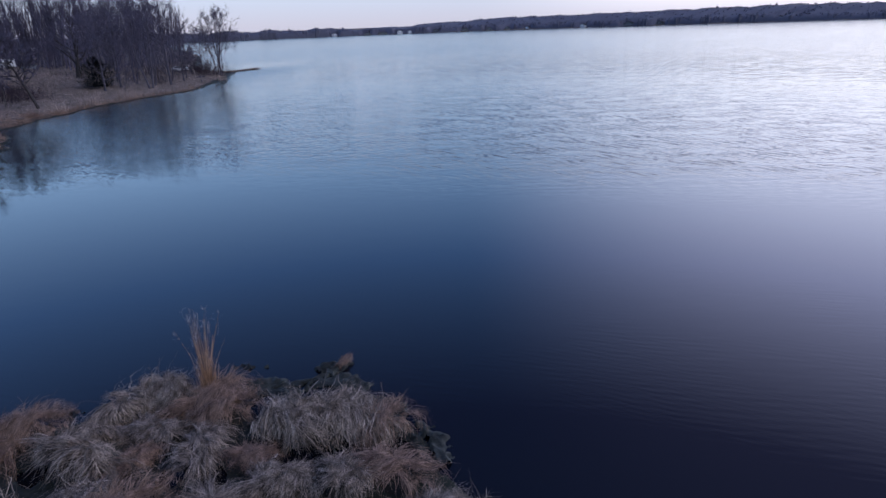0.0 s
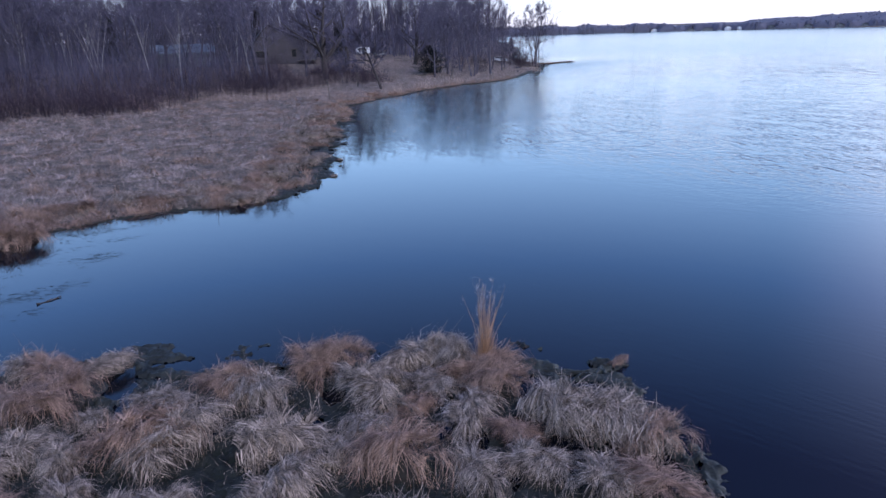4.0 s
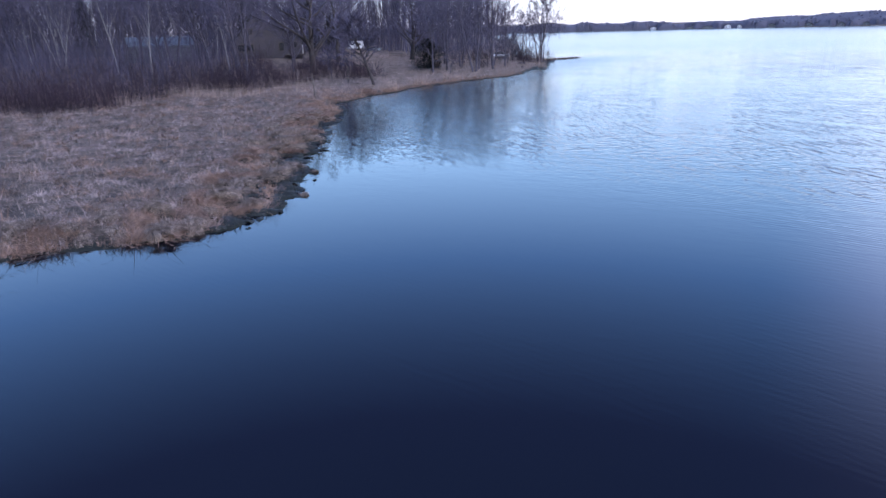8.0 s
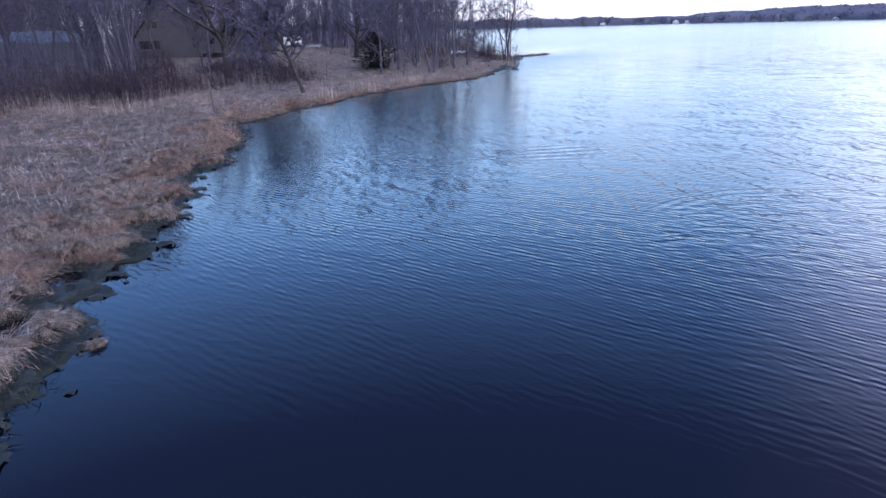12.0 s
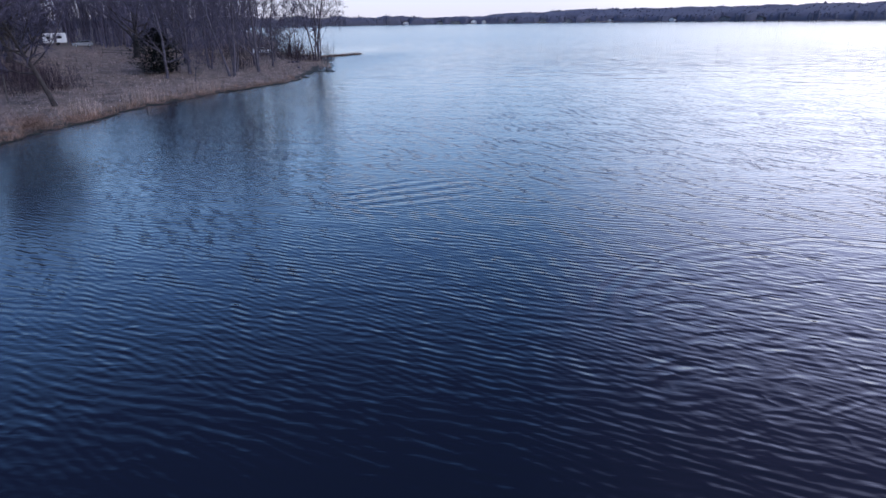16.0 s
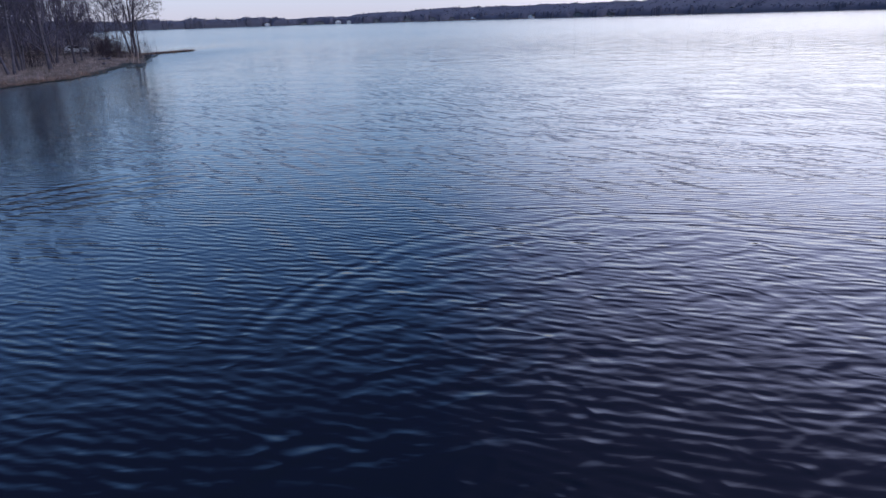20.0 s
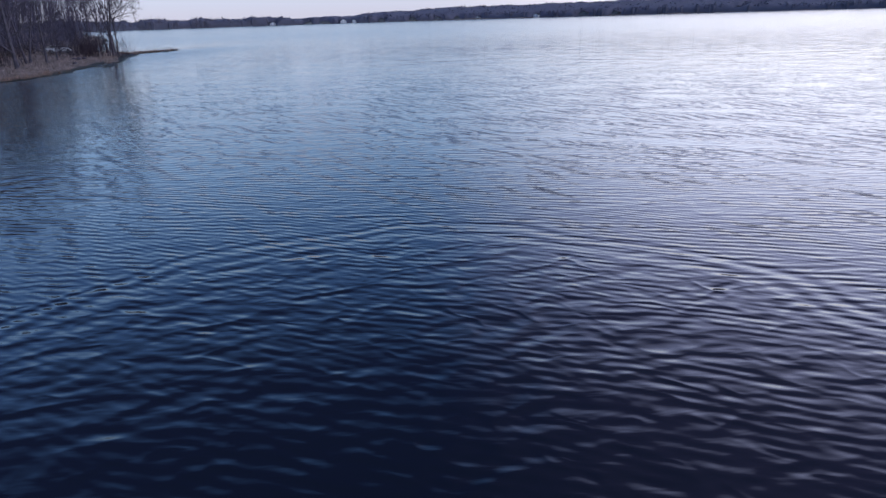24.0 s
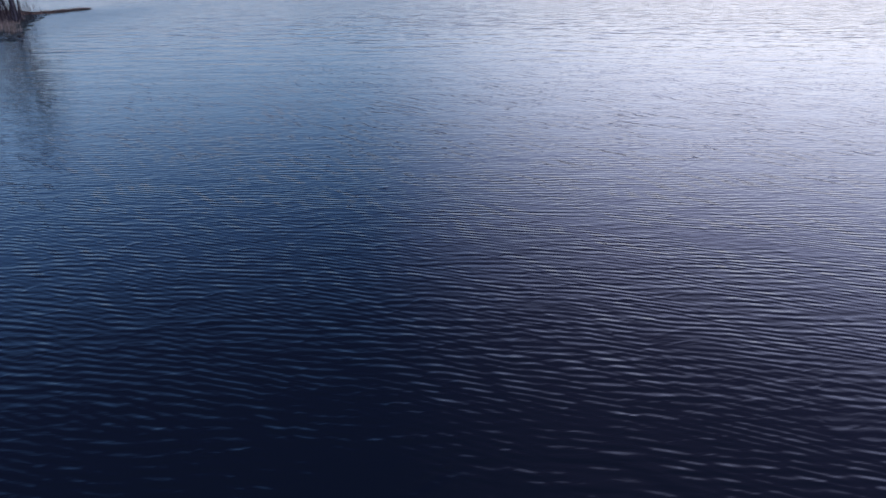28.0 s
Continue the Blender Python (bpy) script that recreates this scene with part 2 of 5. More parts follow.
    fine = math_("MULTIPLY_ADD", train(0.2, -62, 0.45, 10.0), 0.032, fine)
    h = math_("MULTIPLY", fine, near)
    h = math_("ADD", h, math_("MULTIPLY", math_("MULTIPLY", ripple(3.4, -34, 3.0), 0.24), step(far_out, 50, 200, 1.0, 0.2)))
    h = math_("ADD", h, math_("MULTIPLY", ripple(1.0, -30, 2.6), 0.36))
    fleck = math_("POWER", ripple(2.6, -30, 1.8, 1), 5.0)
    h = math_("ADD", h, math_("MULTIPLY", fleck, 0.55))
    h = math_("MULTIPLY", h, rough)
    h = math_("MULTIPLY", h, step(far_out, 60, 165, 1.0, 0.06))
    # longer waves that still show far out
    swell = math_("MULTIPLY_ADD", ripple(0.45, -38, 2.6), 3.6, math_("MULTIPLY", ripple(1.0, -44, 2.4), 1.2))
    swell = math_("MULTIPLY", math_("MULTIPLY", swell, step(far_out, 45, 110)), step(far_out, 180, 600, 1.0, 0.25))
    h = math_("ADD", h, math_("MULTIPLY", swell, rough))
    # the arc of a wake and the chop behind it, left by swimming birds
    cx, cy = math_("SUBTRACT", X, 15.5), math_("SUBTRACT", Y, 45.8)
    r0 = math_("SQRT", math_("ADD", math_("MULTIPLY", cx, cx), math_("MULTIPLY", cy, cy)))
    r = math_("ADD", r0, math_("MULTIPLY_ADD", ripple(0.22, 0, 1.0, 1), 2.4, -1.2))
    sector = step(math_("DIVIDE", math_("MULTIPLY_ADD", cx, 0.6, math_("MULTIPLY", cy, 0.8)), r0), -0.05, 0.45)
    rings = math_("SINE", math_("MULTIPLY", r, 9.0))
    inside = math_("MULTIPLY", math_("MULTIPLY", step(r, 8.9, 8.3), step(r, 5.5, 8.0)), sector)
    h = math_("ADD", h, math_("MULTIPLY", math_("MULTIPLY", rings, inside), 0.12))
    crest = lambda v: math_("SUBTRACT", 1.0, math_("SQRT", math_("MULTIPLY_ADD", math_("MULTIPLY_ADD", v, 4.0, -2.0), math_("MULTIPLY_ADD", v, 4.0, -2.0), 0.03)))  # noqa: E731
    chop = math_("ADD", crest(ripple(1.25, -14, 2.0, 1)), math_("MULTIPLY", crest(ripple(2.1, -58, 1.7, 1)), 0.5))
    stirred = math_("MULTIPLY", step(r, 8.4, 6.6), step(math_("MULTIPLY_ADD", cx, 0.6, math_("MULTIPLY", cy, 0.8)), -6.5, -1.5))
    h = math_("MULTIPLY", h, math_("MULTIPLY_ADD", stirred, -0.35, 1.0))
    h = math_("ADD", h, math_("MULTIPLY", math_("MULTIPLY", chop, stirred), 0.36))
    # a smaller fan of wake lines farther out
    fx, fy = math_("SUBTRACT", X, 10.8), math_("SUBTRACT", Y, 65.2)
    fan = math_("MULTIPLY_ADD", math_("MULTIPLY", fx, fx), 0.075, math_("MULTIPLY", math_("MULTIPLY", fy, fy), 0.16))
    lines = math_("SINE", math_("MULTIPLY", math_("ADD", fy, math_("MULTIPLY", math_("MULTIPLY", fx, fy), -0.05)), 6.0))
    h = math_("ADD", h, math_("MULTIPLY", math_("MULTIPLY", lines, step(fan, 1.1, 0.5)), 0.16))
    bn = n.new("ShaderNodeBump")
    bn.inputs["Strength"].default_value, bn.inputs["Distance"].default_value = 1.0, 0.055
    l.new(h, bn.inputs["Height"])
    l.new(bn.outputs[0], p.inputs["Normal"])
    # open water is ruffled by the wind more finely than the ripples above
    sheltered = math_("MULTIPLY", step(math_("MINIMUM", d1, d2), 26, 4), math_("MULTIPLY", step(Y, 46, 80), step(Y, 200, 165)))
    veil = math_("ADD", step(far_out, 40, 260, 0.03, 0.15), math_("MULTIPLY", sheltered, 0.15))
    l.new(veil, p.inputs["Roughness"])
    return m


M_GROUND, M_WATER = ground_material(), water_material()


# ---- mesh helpers ----
def mesh(name, verts, faces, mat, smooth=False):
    me = bpy.data.meshes.new(name)
    me.from_pydata([tuple(v) for v in np.asarray(verts, float).tolist()], [], faces)
    me.materials.append(mat)
    if smooth:
        me.shade_smooth()
    return me


def part(name, bm, material, parent, label=""):
    """Links a bmesh or a mesh as one object under a thing."""
    if isinstance(bm, bmesh.types.BMesh):
        me = bpy.data.meshes.new(name)
        bm.to_mesh(me)
        bm.free()
        me.materials.append(material)
    else:
        me = bm
    ob = new(name, me)
    ob.parent = parent
    return tagged(ob, label) if label else ob


def box(x0, x1, y0, y1, z0, z1, bevel=0.0):
    bm = bmesh.new()
    bmesh.ops.create_cube(bm, size=1, matrix=Matrix.LocRotScale(((x0 + x1) / 2, (y0 + y1) / 2, (z0 + z1) / 2), None, (x1 - x0, y1 - y0, z1 - z0)))
    if bevel:
        bmesh.ops.bevel(bm, geom=bm.edges[:], offset=bevel, segments=2, affect="EDGES")
    return bm


def prism(profile, y0, y1):
    """A closed x, z outline pulled from y0 to y1."""
    bm = bmesh.new()
    a = [bm.verts.new((x, y0, z)) for x, z in profile]
    c = [bm.verts.new((x, y1, z)) for x, z in profile]
    bm.faces.new(a)
    bm.faces.new(c[::-1])
    for i in range(len(a)):
        j = (i + 1) % len(a)
        bm.faces.new((a[j], a[i], c[i], c[j]))
    bmesh.ops.recalc_face_normals(bm, faces=bm.faces[:])
    return bm


class Pile:
    """Collects tubes and ribbons into one mesh."""

    def __init__(self):
        self.v, self.f = [], []

    def tube(self, pts, radii, sides=5):
        pts = [np.asarray(q, float) for q in pts]
        base = len(self.v)
        for i, q in enumerate(pts):
            d = pts[min(i + 1, len(pts) - 1)] - pts[max(i - 1, 0)]
            d = d / (np.linalg.norm(d) + 1e-9)
            u = np.cross(d, (0.31, 0.95, 0.07) if abs(d[1]) < 0.9 else (1.0, 0, 0))
            u /= np.linalg.norm(u) + 1e-9
            w = np.cross(d, u)
            for k in range(sides):
                a = 2 * math.pi * k / sides
                self.v.append(q + radii[i] * (math.cos(a) * u + math.sin(a) * w))
        for i in range(len(pts) - 1):
            for k in range(sides):
                s, t = base + i * sides + k, base + i * sides + (k + 1) % sides
                self.f.append((s, t, t + sides, s + sides))
        self.f.append(tuple(base + (len(pts) - 1) * sides + k for k in range(sides)))

    def mesh(self, name, mat, smooth=False):
        return mesh(name, self.v, self.f, mat, smooth)


def ribbons(paths, width, side):
    """Tapering ribbons. paths: (n, k, 3); width: (n,); side: (n, 3). Gives vertices and faces."""
    n, k, _ = paths.shape
    taper = np.linspace(1.0, 0.15, k)[None, :, None] * width[:, None, None] * 0.5
    v = np.stack([paths - side[:, None] * taper, paths + side[:, None] * taper], 2).reshape(-1, 3)
    base = (np.arange(n) * 2 * k)[:, None] + 2 * np.arange(k - 1)[None]
    f = np.stack([base, base + 1, base + 3, base + 2], -1).reshape(-1, 4)
    return v, f


def ribbon_mesh(name, paths, width, side, mat):
    return quad_mesh(name, *ribbons(paths, width, side), mat)


def quad_mesh(name, v, f, mat):
    me = bpy.data.meshes.new(name)
    me.vertices.add(len(v))
    me.vertices.foreach_set("co", v.astype(np.float32).ravel())
    me.loops.add(f.size)
    me.loops.foreach_set("vertex_index", f.astype(np.int32).ravel())
    me.polygons.add(len(f))
    me.polygons.foreach_set("loop_start", np.arange(0, f.size, 4, dtype=np.int32))
    me.update(calc_edges=True)
    me.materials.append(mat)
    return me


def join_ribbons(name, first_set, second_set, mat):
    """Two sets of ribbons with different numbers of steps in one mesh."""
    v1, f1 = ribbons(*first_set)
    v2, f2 = ribbons(*second_set)
    return quad_mesh(name, np.concatenate([v1, v2]), np.concatenate([f1, f2 + len(v1)]), mat)


def blades(rng, roots, length, lean, droop, bearing, width, k=4):
    """Arching grass blades from roots; lean: how far they start off upright; droop: how far they bend over."""
    n = len(roots)
    s = np.linspace(0, 1, k)[None]
    ang = lean[:, None] + droop[:, None] * s
    ds = length[:, None] / (k - 1)
    hor = np.concatenate([np.zeros((n, 1)), np.cumsum(np.sin(ang[:, 1:]) * ds, 1)], 1)
    ver = np.concatenate([np.zeros((n, 1)), np.cumsum(np.cos(ang[:, 1:]) * ds, 1)], 1)
    wig = rng.normal(0, 0.10, (n, 1)) * length[:, None] * s ** 2
    if k > 4:
        wig = wig + rng.normal(0, 0.035, (n, 1)) * length[:, None] * np.sin(s * 7.0 + rng.uniform(0, 6.28, (n, 1))) * (s > 0)
    cb, sb = np.cos(bearing)[:, None], np.sin(bearing)[:, None]
    p = np.stack([roots[:, 0:1] + hor * cb - wig * sb, roots[:, 1:2] + hor * sb + wig * cb, roots[:, 2:3] + ver], -1)
    t = rng.uniform(-0.6, 0.6, n)
    side = np.stack([-np.sin(bearing + t), np.cos(bearing + t), np.zeros(n)], -1)
    return p, width, side


# ---- plan of the shore ----
MAIN = [(-23, 26.4), (-19.4, 29.4), (-16.9, 30.2), (-13, 31.2), (-10.6, 33), (-9.2, 37), (-8.9, 42), (-9.4, 48), (-9.5, 54), (-8.6, 59.5), (-9.9, 63.5),
        (-8.6, 68), (-8.4, 75), (-10.1, 83.6), (-7.2, 88.5), (-3.9, 94), (1, 103), (7, 110), (14, 117), (20, 122), (26.5, 137), (30.5, 147), (36, 163), (39.4, 176),
        (49.6, 181.6), (49.0, 183.0), (40.5, 180.0), (36.5, 192), (39, 218), (50, 262), (62, 320), (75, 400), (90, 520), (110, 700), (150, 900), (150, 1045), (-900, 1045), (-900, 14), (-60, 14), (-40, 22), (-28, 25)]
NEAR = [(-60, 8), (-30, 11.2), (-19, 12), (-14.5, 12.2), (-12.8, 12.3), (-12, 11.4), (-9, 10.9), (-7.4, 11.4), (-5.2, 11.6), (-4.4, 10.7), (-3.8, 11.4), (-2.4, 11.3), (-1.4, 10.8),
        (-0.9, 9.4), (0.2, 8.5), (1.5, 8.0), (2.5, 6.9), (2.4, 5.6), (2.0, 4.4), (2.6, 3), (3, 0), (4, -20), (10, -300), (-900, -300), (-900, 0)]
FAR = [(-300, 1045), (100, 1040), (240, 1005), (370, 975), (490, 925), (619, 805), (665, 640), (722, 490), (765, 340), (790, 150), (780, -100), (700, -300),
       (2600, -300), (2600, 2600), (-900, 2600), (-900, 1045)]


def inland(P, poly):
    """Signed distance from points to a polygon's edge, positive inside."""
    q = np.asarray(poly, float)
    d = np.full(len(P), 1e9)
    ins = np.zeros(len(P), bool)
    for a, c in zip(q, np.roll(q, -1, 0)):
        e = c - a
        t = np.clip(((P - a) @ e) / (e @ e), 0, 1)
        d = np.minimum(d, np.hypot(*(P - a - t[:, None] * e).T))
        cross = (a[1] > P[:, 1]) != (c[1] > P[:, 1])
        if a[1] != c[1]:
            ins ^= cross & (P[:, 0] < (c[0] - a[0]) * (P[:, 1] - a[1]) / (c[1] - a[1]) + a[0])
    d = np.where(ins, d, -d)
    if poly is MAIN:  # small bays and lumps
        d = d + (0.28 * patchy(P, 2.6, 61) + 0.22 * patchy(P, 7.0, 62)) * sstep(P[:, 1], 27, 36)
    return d


def patchy(P, size, seed, stretch=1.0, turn=0.0):
    """Smooth uneven values about 0 (spread about 1) over the plan, in patches of a size."""
    g = np.random.default_rng(seed)
    c, q = math.cos(turn), math.sin(turn)
    u, w = (P[:, 0] * c + P[:, 1] * q) / stretch, P[:, 1] * c - P[:, 0] * q
    out = np.zeros(len(P))
    for i in range(18):
        a, k = g.uniform(0, 6.28), 2 * math.pi / (size * g.uniform(0.5, 2.0))
        out += np.sin(k * (u * math.cos(a) + w * math.sin(a)) + g.uniform(0, 6.28))
    return out / 3.0


def sstep(v, lo, hi):
    t = np.clip((v - lo) / (hi - lo), 0, 1)
    return t * t * (3 - 2 * t)


# pools of open water between the tussocks and behind the marsh edge: x, y, radius
MARSH_POOLS = [(-11.4, 36.5, 0.85), (-12.1, 34.0, 0.75), (-14.1, 34.4, 0.75), (-11.1, 42.1, 0.8), (-10.7, 40.6, 0.85), (-10.4, 37.5, 0.75), (-10.8, 45.6, 0.8), (-15.4, 45.0, 0.8), (-10.8, 49.5, 0.7)]
POOLS = [(-11.2, 9.7, 0.75), (-10.9, 9.0, 0.6), (-3.2, 7.6, 0.5), (-0.9, 6.6, 0.55), (-1.9, 5.6, 0.5), (-9.0, 6.4, 0.5), (1.3, 5.6, 0.7), (-0.6, 9.3, 0.5), (-8.9, 8.5, 0.45), (-6.0, 9.6, 0.45), (-0.3, 6.3, 0.85), (0.6, 6.0, 0.7), (-2.5, 6.9, 0.6), (-1.1, 7.6, 0.5), (-2.9, 8.6, 0.55), (-6.4, 8.2, 0.5),
         (-12.3, 11.5, 0.5), (-12.0, 10.6, 0.5), (-11.4, 9.3, 0.45), (-10.2, 9.8, 0.5), (-9.7, 8.8, 0.4), (-3.9, 7.2, 0.45), (-2.4, 6.5, 0.5), (-1.9, 5.8, 0.5), (0.9, 5.7, 0.5)]

POOLS += [(x, y, r) for x, y, r in MARSH_POOLS]


def pool(P):
    """How deep in a pool a point lies: 1 in its middle, 0 outside."""
    out = np.zeros(len(P))
    for x, y, r in POOLS:
        out = np.maximum(out, 1 - sstep(np.hypot((P[:, 0] - x) / 0.8, P[:, 1] - y) + 0.12 * np.sin(5 * P[:, 0]) * np.sin(4 * P[:, 1]), 0.55 * r, 1.25 * r))
    return out


def height(P):
    """The ground's height over the lake."""
    P = np.asarray(P, float).reshape(-1, 2)
    dm, dn, df = inland(P, MAIN), inland(P, NEAR), inland(P, FAR)
    wav = 0.10 * np.sin(P[:, 0] * 1.7 + 2 * np.sin(P[:, 1] * 0.9)) * np.sin(P[:, 1] * 1.9 + P[:, 0] * 0.6)
    shelf = lambda d: np.where(d > 0, 0.06 + 0.24 * sstep(d, 0.9, 3.2), -0.05 + np.maximum(d * 0.15, -2.5))  # noqa: E731
    zm = shelf(dm) + 2.6 * sstep(dm, 12, 65) * sstep(P[:, 1], 88, 130) * sstep(-P[:, 0], -45, 0)
    zn = np.where(dn > 0, 0.015 + 0.04 * sstep(dn, 0, 2), -0.05 + np.maximum(dn * 0.15, -2.5))
    wet = (dm > 0) & (dm < 8) & (P[:, 1] < 60)
    zm[wet] -= 0.45 * pool(P[wet])
    inner = (dn > 0) & (dn < 15)
    zn[inner] -= 0.3 * pool(P[inner])
    zf = shelf(df) + 11 * sstep(df, 5, 110) * (0.15 + 0.85 * sstep(P[:, 0], 480, 700))
    z = np.maximum(np.maximum(zm, zn), zf)
    return z + np.where(z > 0, wav * sstep(z, 0.08, 0.3), 0)


def wet_edge(P):
    """How far the bare, weedy edge of the marsh reaches inland."""
    return np.interp(P[:, 1], [30, 34, 40, 54, 62, 70, 84], [0.0, 0.7, 1.45, 1.3, 0.8, 0.5, 0.0]) + 0.35 * patchy(P, 2.2, 19)


def spot(x, y):
    return float(height([(x, y)])[0])


# ---- ground and water ----
def axis(lo, hi, step, far_lo, far_hi, n=26):
    a = lo - (lo - far_lo) * (np.linspace(0, 1, n)[1:] ** 2.2)[::-1]
    c = hi + (far_hi - hi) * np.linspace(0, 1, n + 10)[1:] ** 2.0
    return np.concatenate([a, np.arange(lo, hi + 1e-6, step), c])


gx, gy = axis(-70, 56, 0.9, -3000, 3000), axis(-6, 200, 0.9, -1500, 3200)
# a finer sheet where the pools lie
gx, gy = np.unique(np.concatenate([gx, np.arange(-14, 3, 0.22)])), np.unique(np.concatenate([gy, np.arange(4, 13, 0.22), np.arange(32, 54, 0.25)]))
GX, GY = np.meshgrid(gx, gy)
P = np.stack([GX.ravel(), GY.ravel()], 1)
gz = height(P)
nx = len(gx)
quads = [(j * nx + i, j * nx + i + 1, (j + 1) * nx + i + 1, (j + 1) * nx + i) for j in range(len(gy) - 1) for i in range(nx - 1)]
ground = new("ground", mesh("ground", np.column_stack([P, gz]), quads, M_GROUND, True))
tagged(ground, "flat peaty lake shore with dead grass and leaf litter", "ground", kind="structure")
bm = bmesh.new()
bmesh.ops.create_grid(bm, x_segments=8, y_segments=8, size=3000)
water = part("lake_water", bm, M_WATER, None)
tagged(water, "dark rippled lake water reflecting a pale dusk sky", "water", kind="structure")

# ---- grass ----
def tussock_mesh(seed, rust=False, locks=48, per=23, r=0.50):
    """A mop of dead sedge: locks part along a ridge and hang down both flanks, all combed one way, with loose blades across."""
    rng = np.random.default_rng(seed)
    n = locks * per
    lock = lambda v: np.repeat(v, per)  # noqa: E731
    loose = rng.uniform(0, 1, locks) < 0.14
    skew = rng.uniform(0.35, 0.9) * rng.choice((-1, 1))
    flank = np.where(rng.uniform(0, 1, locks) < 0.62, 1.0, -1.0)
    rx, ry = rng.uniform(-1.0, 1.0, locks) * r * 0.95, rng.uniform(-0.05, 0.5, locks) * flank * r
    x = lock(rx) + rng.normal(0, 0.032, n)
    y = lock(ry) + rng.normal(0, 0.032, n)
    top = 0.52 * np.sqrt(np.clip(1 - (rx / (r * 1.45)) ** 2 - (ry / (r * 1.1)) ** 2, 0.05, 1)) * rng.uniform(0.8, 1.1, locks)
    z = lock(top) + rng.normal(0, 0.02, n)
    own = flank * (math.pi / 2 - skew * flank - 0.75 * rx / r * flank * flank) + rng.normal(0, 0.5, locks)
    bear = np.where(lock(loose), rng.uniform(0, 6.28, n), lock(own) + rng.normal(0, 0.2, n))
    length = np.where(lock(loose), rng.uniform(0.25, 0.5, n), lock(rng.uniform(0.55, 1.0, locks)) * rng.uniform(0.6, 1.05, n))
    lean = np.where(lock(loose), rng.uniform(0.5, 1.4, n), lock(rng.uniform(0.6, 1.1, locks)) + rng.normal(0, 0.12, n))
    droop = np.where(lock(loose), rng.uniform(0.2, 1.3, n), lock(rng.uniform(1.5, 2.2, locks)) + rng.normal(0, 0.16, n))
    p, w, s = blades(rng, np.stack([x, y, z], 1), length, lean, droop, bear, rng.uniform(0.009, 0.019, n), 4)
    curl = np.linspace(0, 1, 4)[None, :, None] * rng.normal(0, 0.055, (n, 4, 3)) * length[:, None, None]
    p = p + curl + lock(rng.normal(0, 0.15, locks))[:, None, None] * np.sin(np.linspace(0, 3.1, 4))[None, :, None] * np.stack([-np.sin(bear), np.cos(bear), 0 * bear], 1)[:, None]
    p[:, :, 2] = np.maximum(p[:, :, 2], 0.02 + 0.06 * rng.uniform(0, 1, (n, 1)))
    # thin dry stems that still stand out of the mop
    m = 14
    roots = np.stack([rng.uniform(-0.8, 0.8, m) * r, rng.uniform(-0.5, 0.5, m) * r, np.full(m, 0.25)], 1)
    q, w2, s2 = blades(rng, roots, rng.uniform(0.35, 0.85, m), rng.uniform(0.0, 0.7, m), rng.uniform(0.0, 0.9, m), rng.uniform(0, 6.28, m), rng.uniform(0.006, 0.011, m), 4)
    return ribbon_mesh("sedge", np.concatenate([p, q]), np.concatenate([w, w2]), np.concatenate([s, s2]), M_RUST if rust else M_STRAW)


def crown_mesh(seed, r=0.50):
    """The dark root crown that the sedge grows from."""
    rng = np.random.default_rng(seed)
    v, f = [], []
    for j, (rr, zz) in enumerate(((0.9, -0.15), (0.8, 0.08), (0.6, 0.22), (0.3, 0.3))):
        for k in range(9):
            a = 2 * math.pi * k / 9
            d = r * rr * rng.uniform(0.85, 1.1)
            v.append((d * math.cos(a), d * math.sin(a), zz * rng.uniform(0.85, 1.1)))
    for j in range(3):
        for k in range(9):
            f.append((j * 9 + k, j * 9 + (k + 1) % 9, (j + 1) * 9 + (k + 1) % 9, (j + 1) * 9 + k))
    f.append(tuple(27 + k for k in range(9)))
    return mesh("root_crown", v, f, M_MUD, True)


TUSSOCKS = []
for i in range(9):
    ob = new("sedge_tussock")
    rust = i >= 6
    part("sedge", tussock_mesh(100 + i, rust), None, ob)
    part("root_crown", crown_mesh(130 + i), None, ob)
    tagged(ob, "mop of dead rust-brown sedge on a root crown" if rust else "mop of dead grey-tan sedge fallen over on wet peat", "grass tussock", "sedge tussocks on the near bank")
    TUSSOCKS.append(ob)
used = set()


def tussock(kind, x, y, size, turn, tall=1.0, lift=0.0):
    z = max(spot(x, y), 0.0) + lift
    r = random.Random(int(x * 1000) * 31 + int(y * 1000))
    m = pose(x, y, z, r.uniform(-9, 9), r.uniform(-9, 9), turn) @ Matrix.Diagonal((size * r.uniform(0.95, 1.35), size * r.uniform(0.75, 0.95), size * tall * 0.95, 1))
    if kind not in used:
        used.add(kind)
        ob = TUSSOCKS[kind]
        ob.matrix_world = m
        return ob
    ob = copy_thing(TUSSOCKS[kind], pose(0, 0, 0))
    ob.matrix_world = m
    return ob


# the ones that stand out: x, y, size, height factor, kind
EDGE_TUSSOCKS = [(-5.9, 10.9, 1.25, 1.35, 6), (-6.7, 10.8, 1.15, 1.3, 7), (-3.5, 10.9, 1.2, 1.3, 0), (-2.7, 10.7, 1.2, 1.3, 1), (-1.75, 10.0, 1.2, 1.2, 8), (-1.5, 9.2, 1.1, 1.2, 6),
                 (-0.3, 7.7, 1.3, 1.3, 2), (0.6, 7.4, 1.3, 1.2, 3), (1.15, 6.95, 1.25, 1.2, 4), (1.65, 6.45, 1.05, 1.2, 6), (-5.0, 8.9, 1.2, 1.35, 5), (-7.8, 9.3, 1.35, 1.2, 0),
                 (-8.7, 9.9, 1.3, 1.2, 7)]
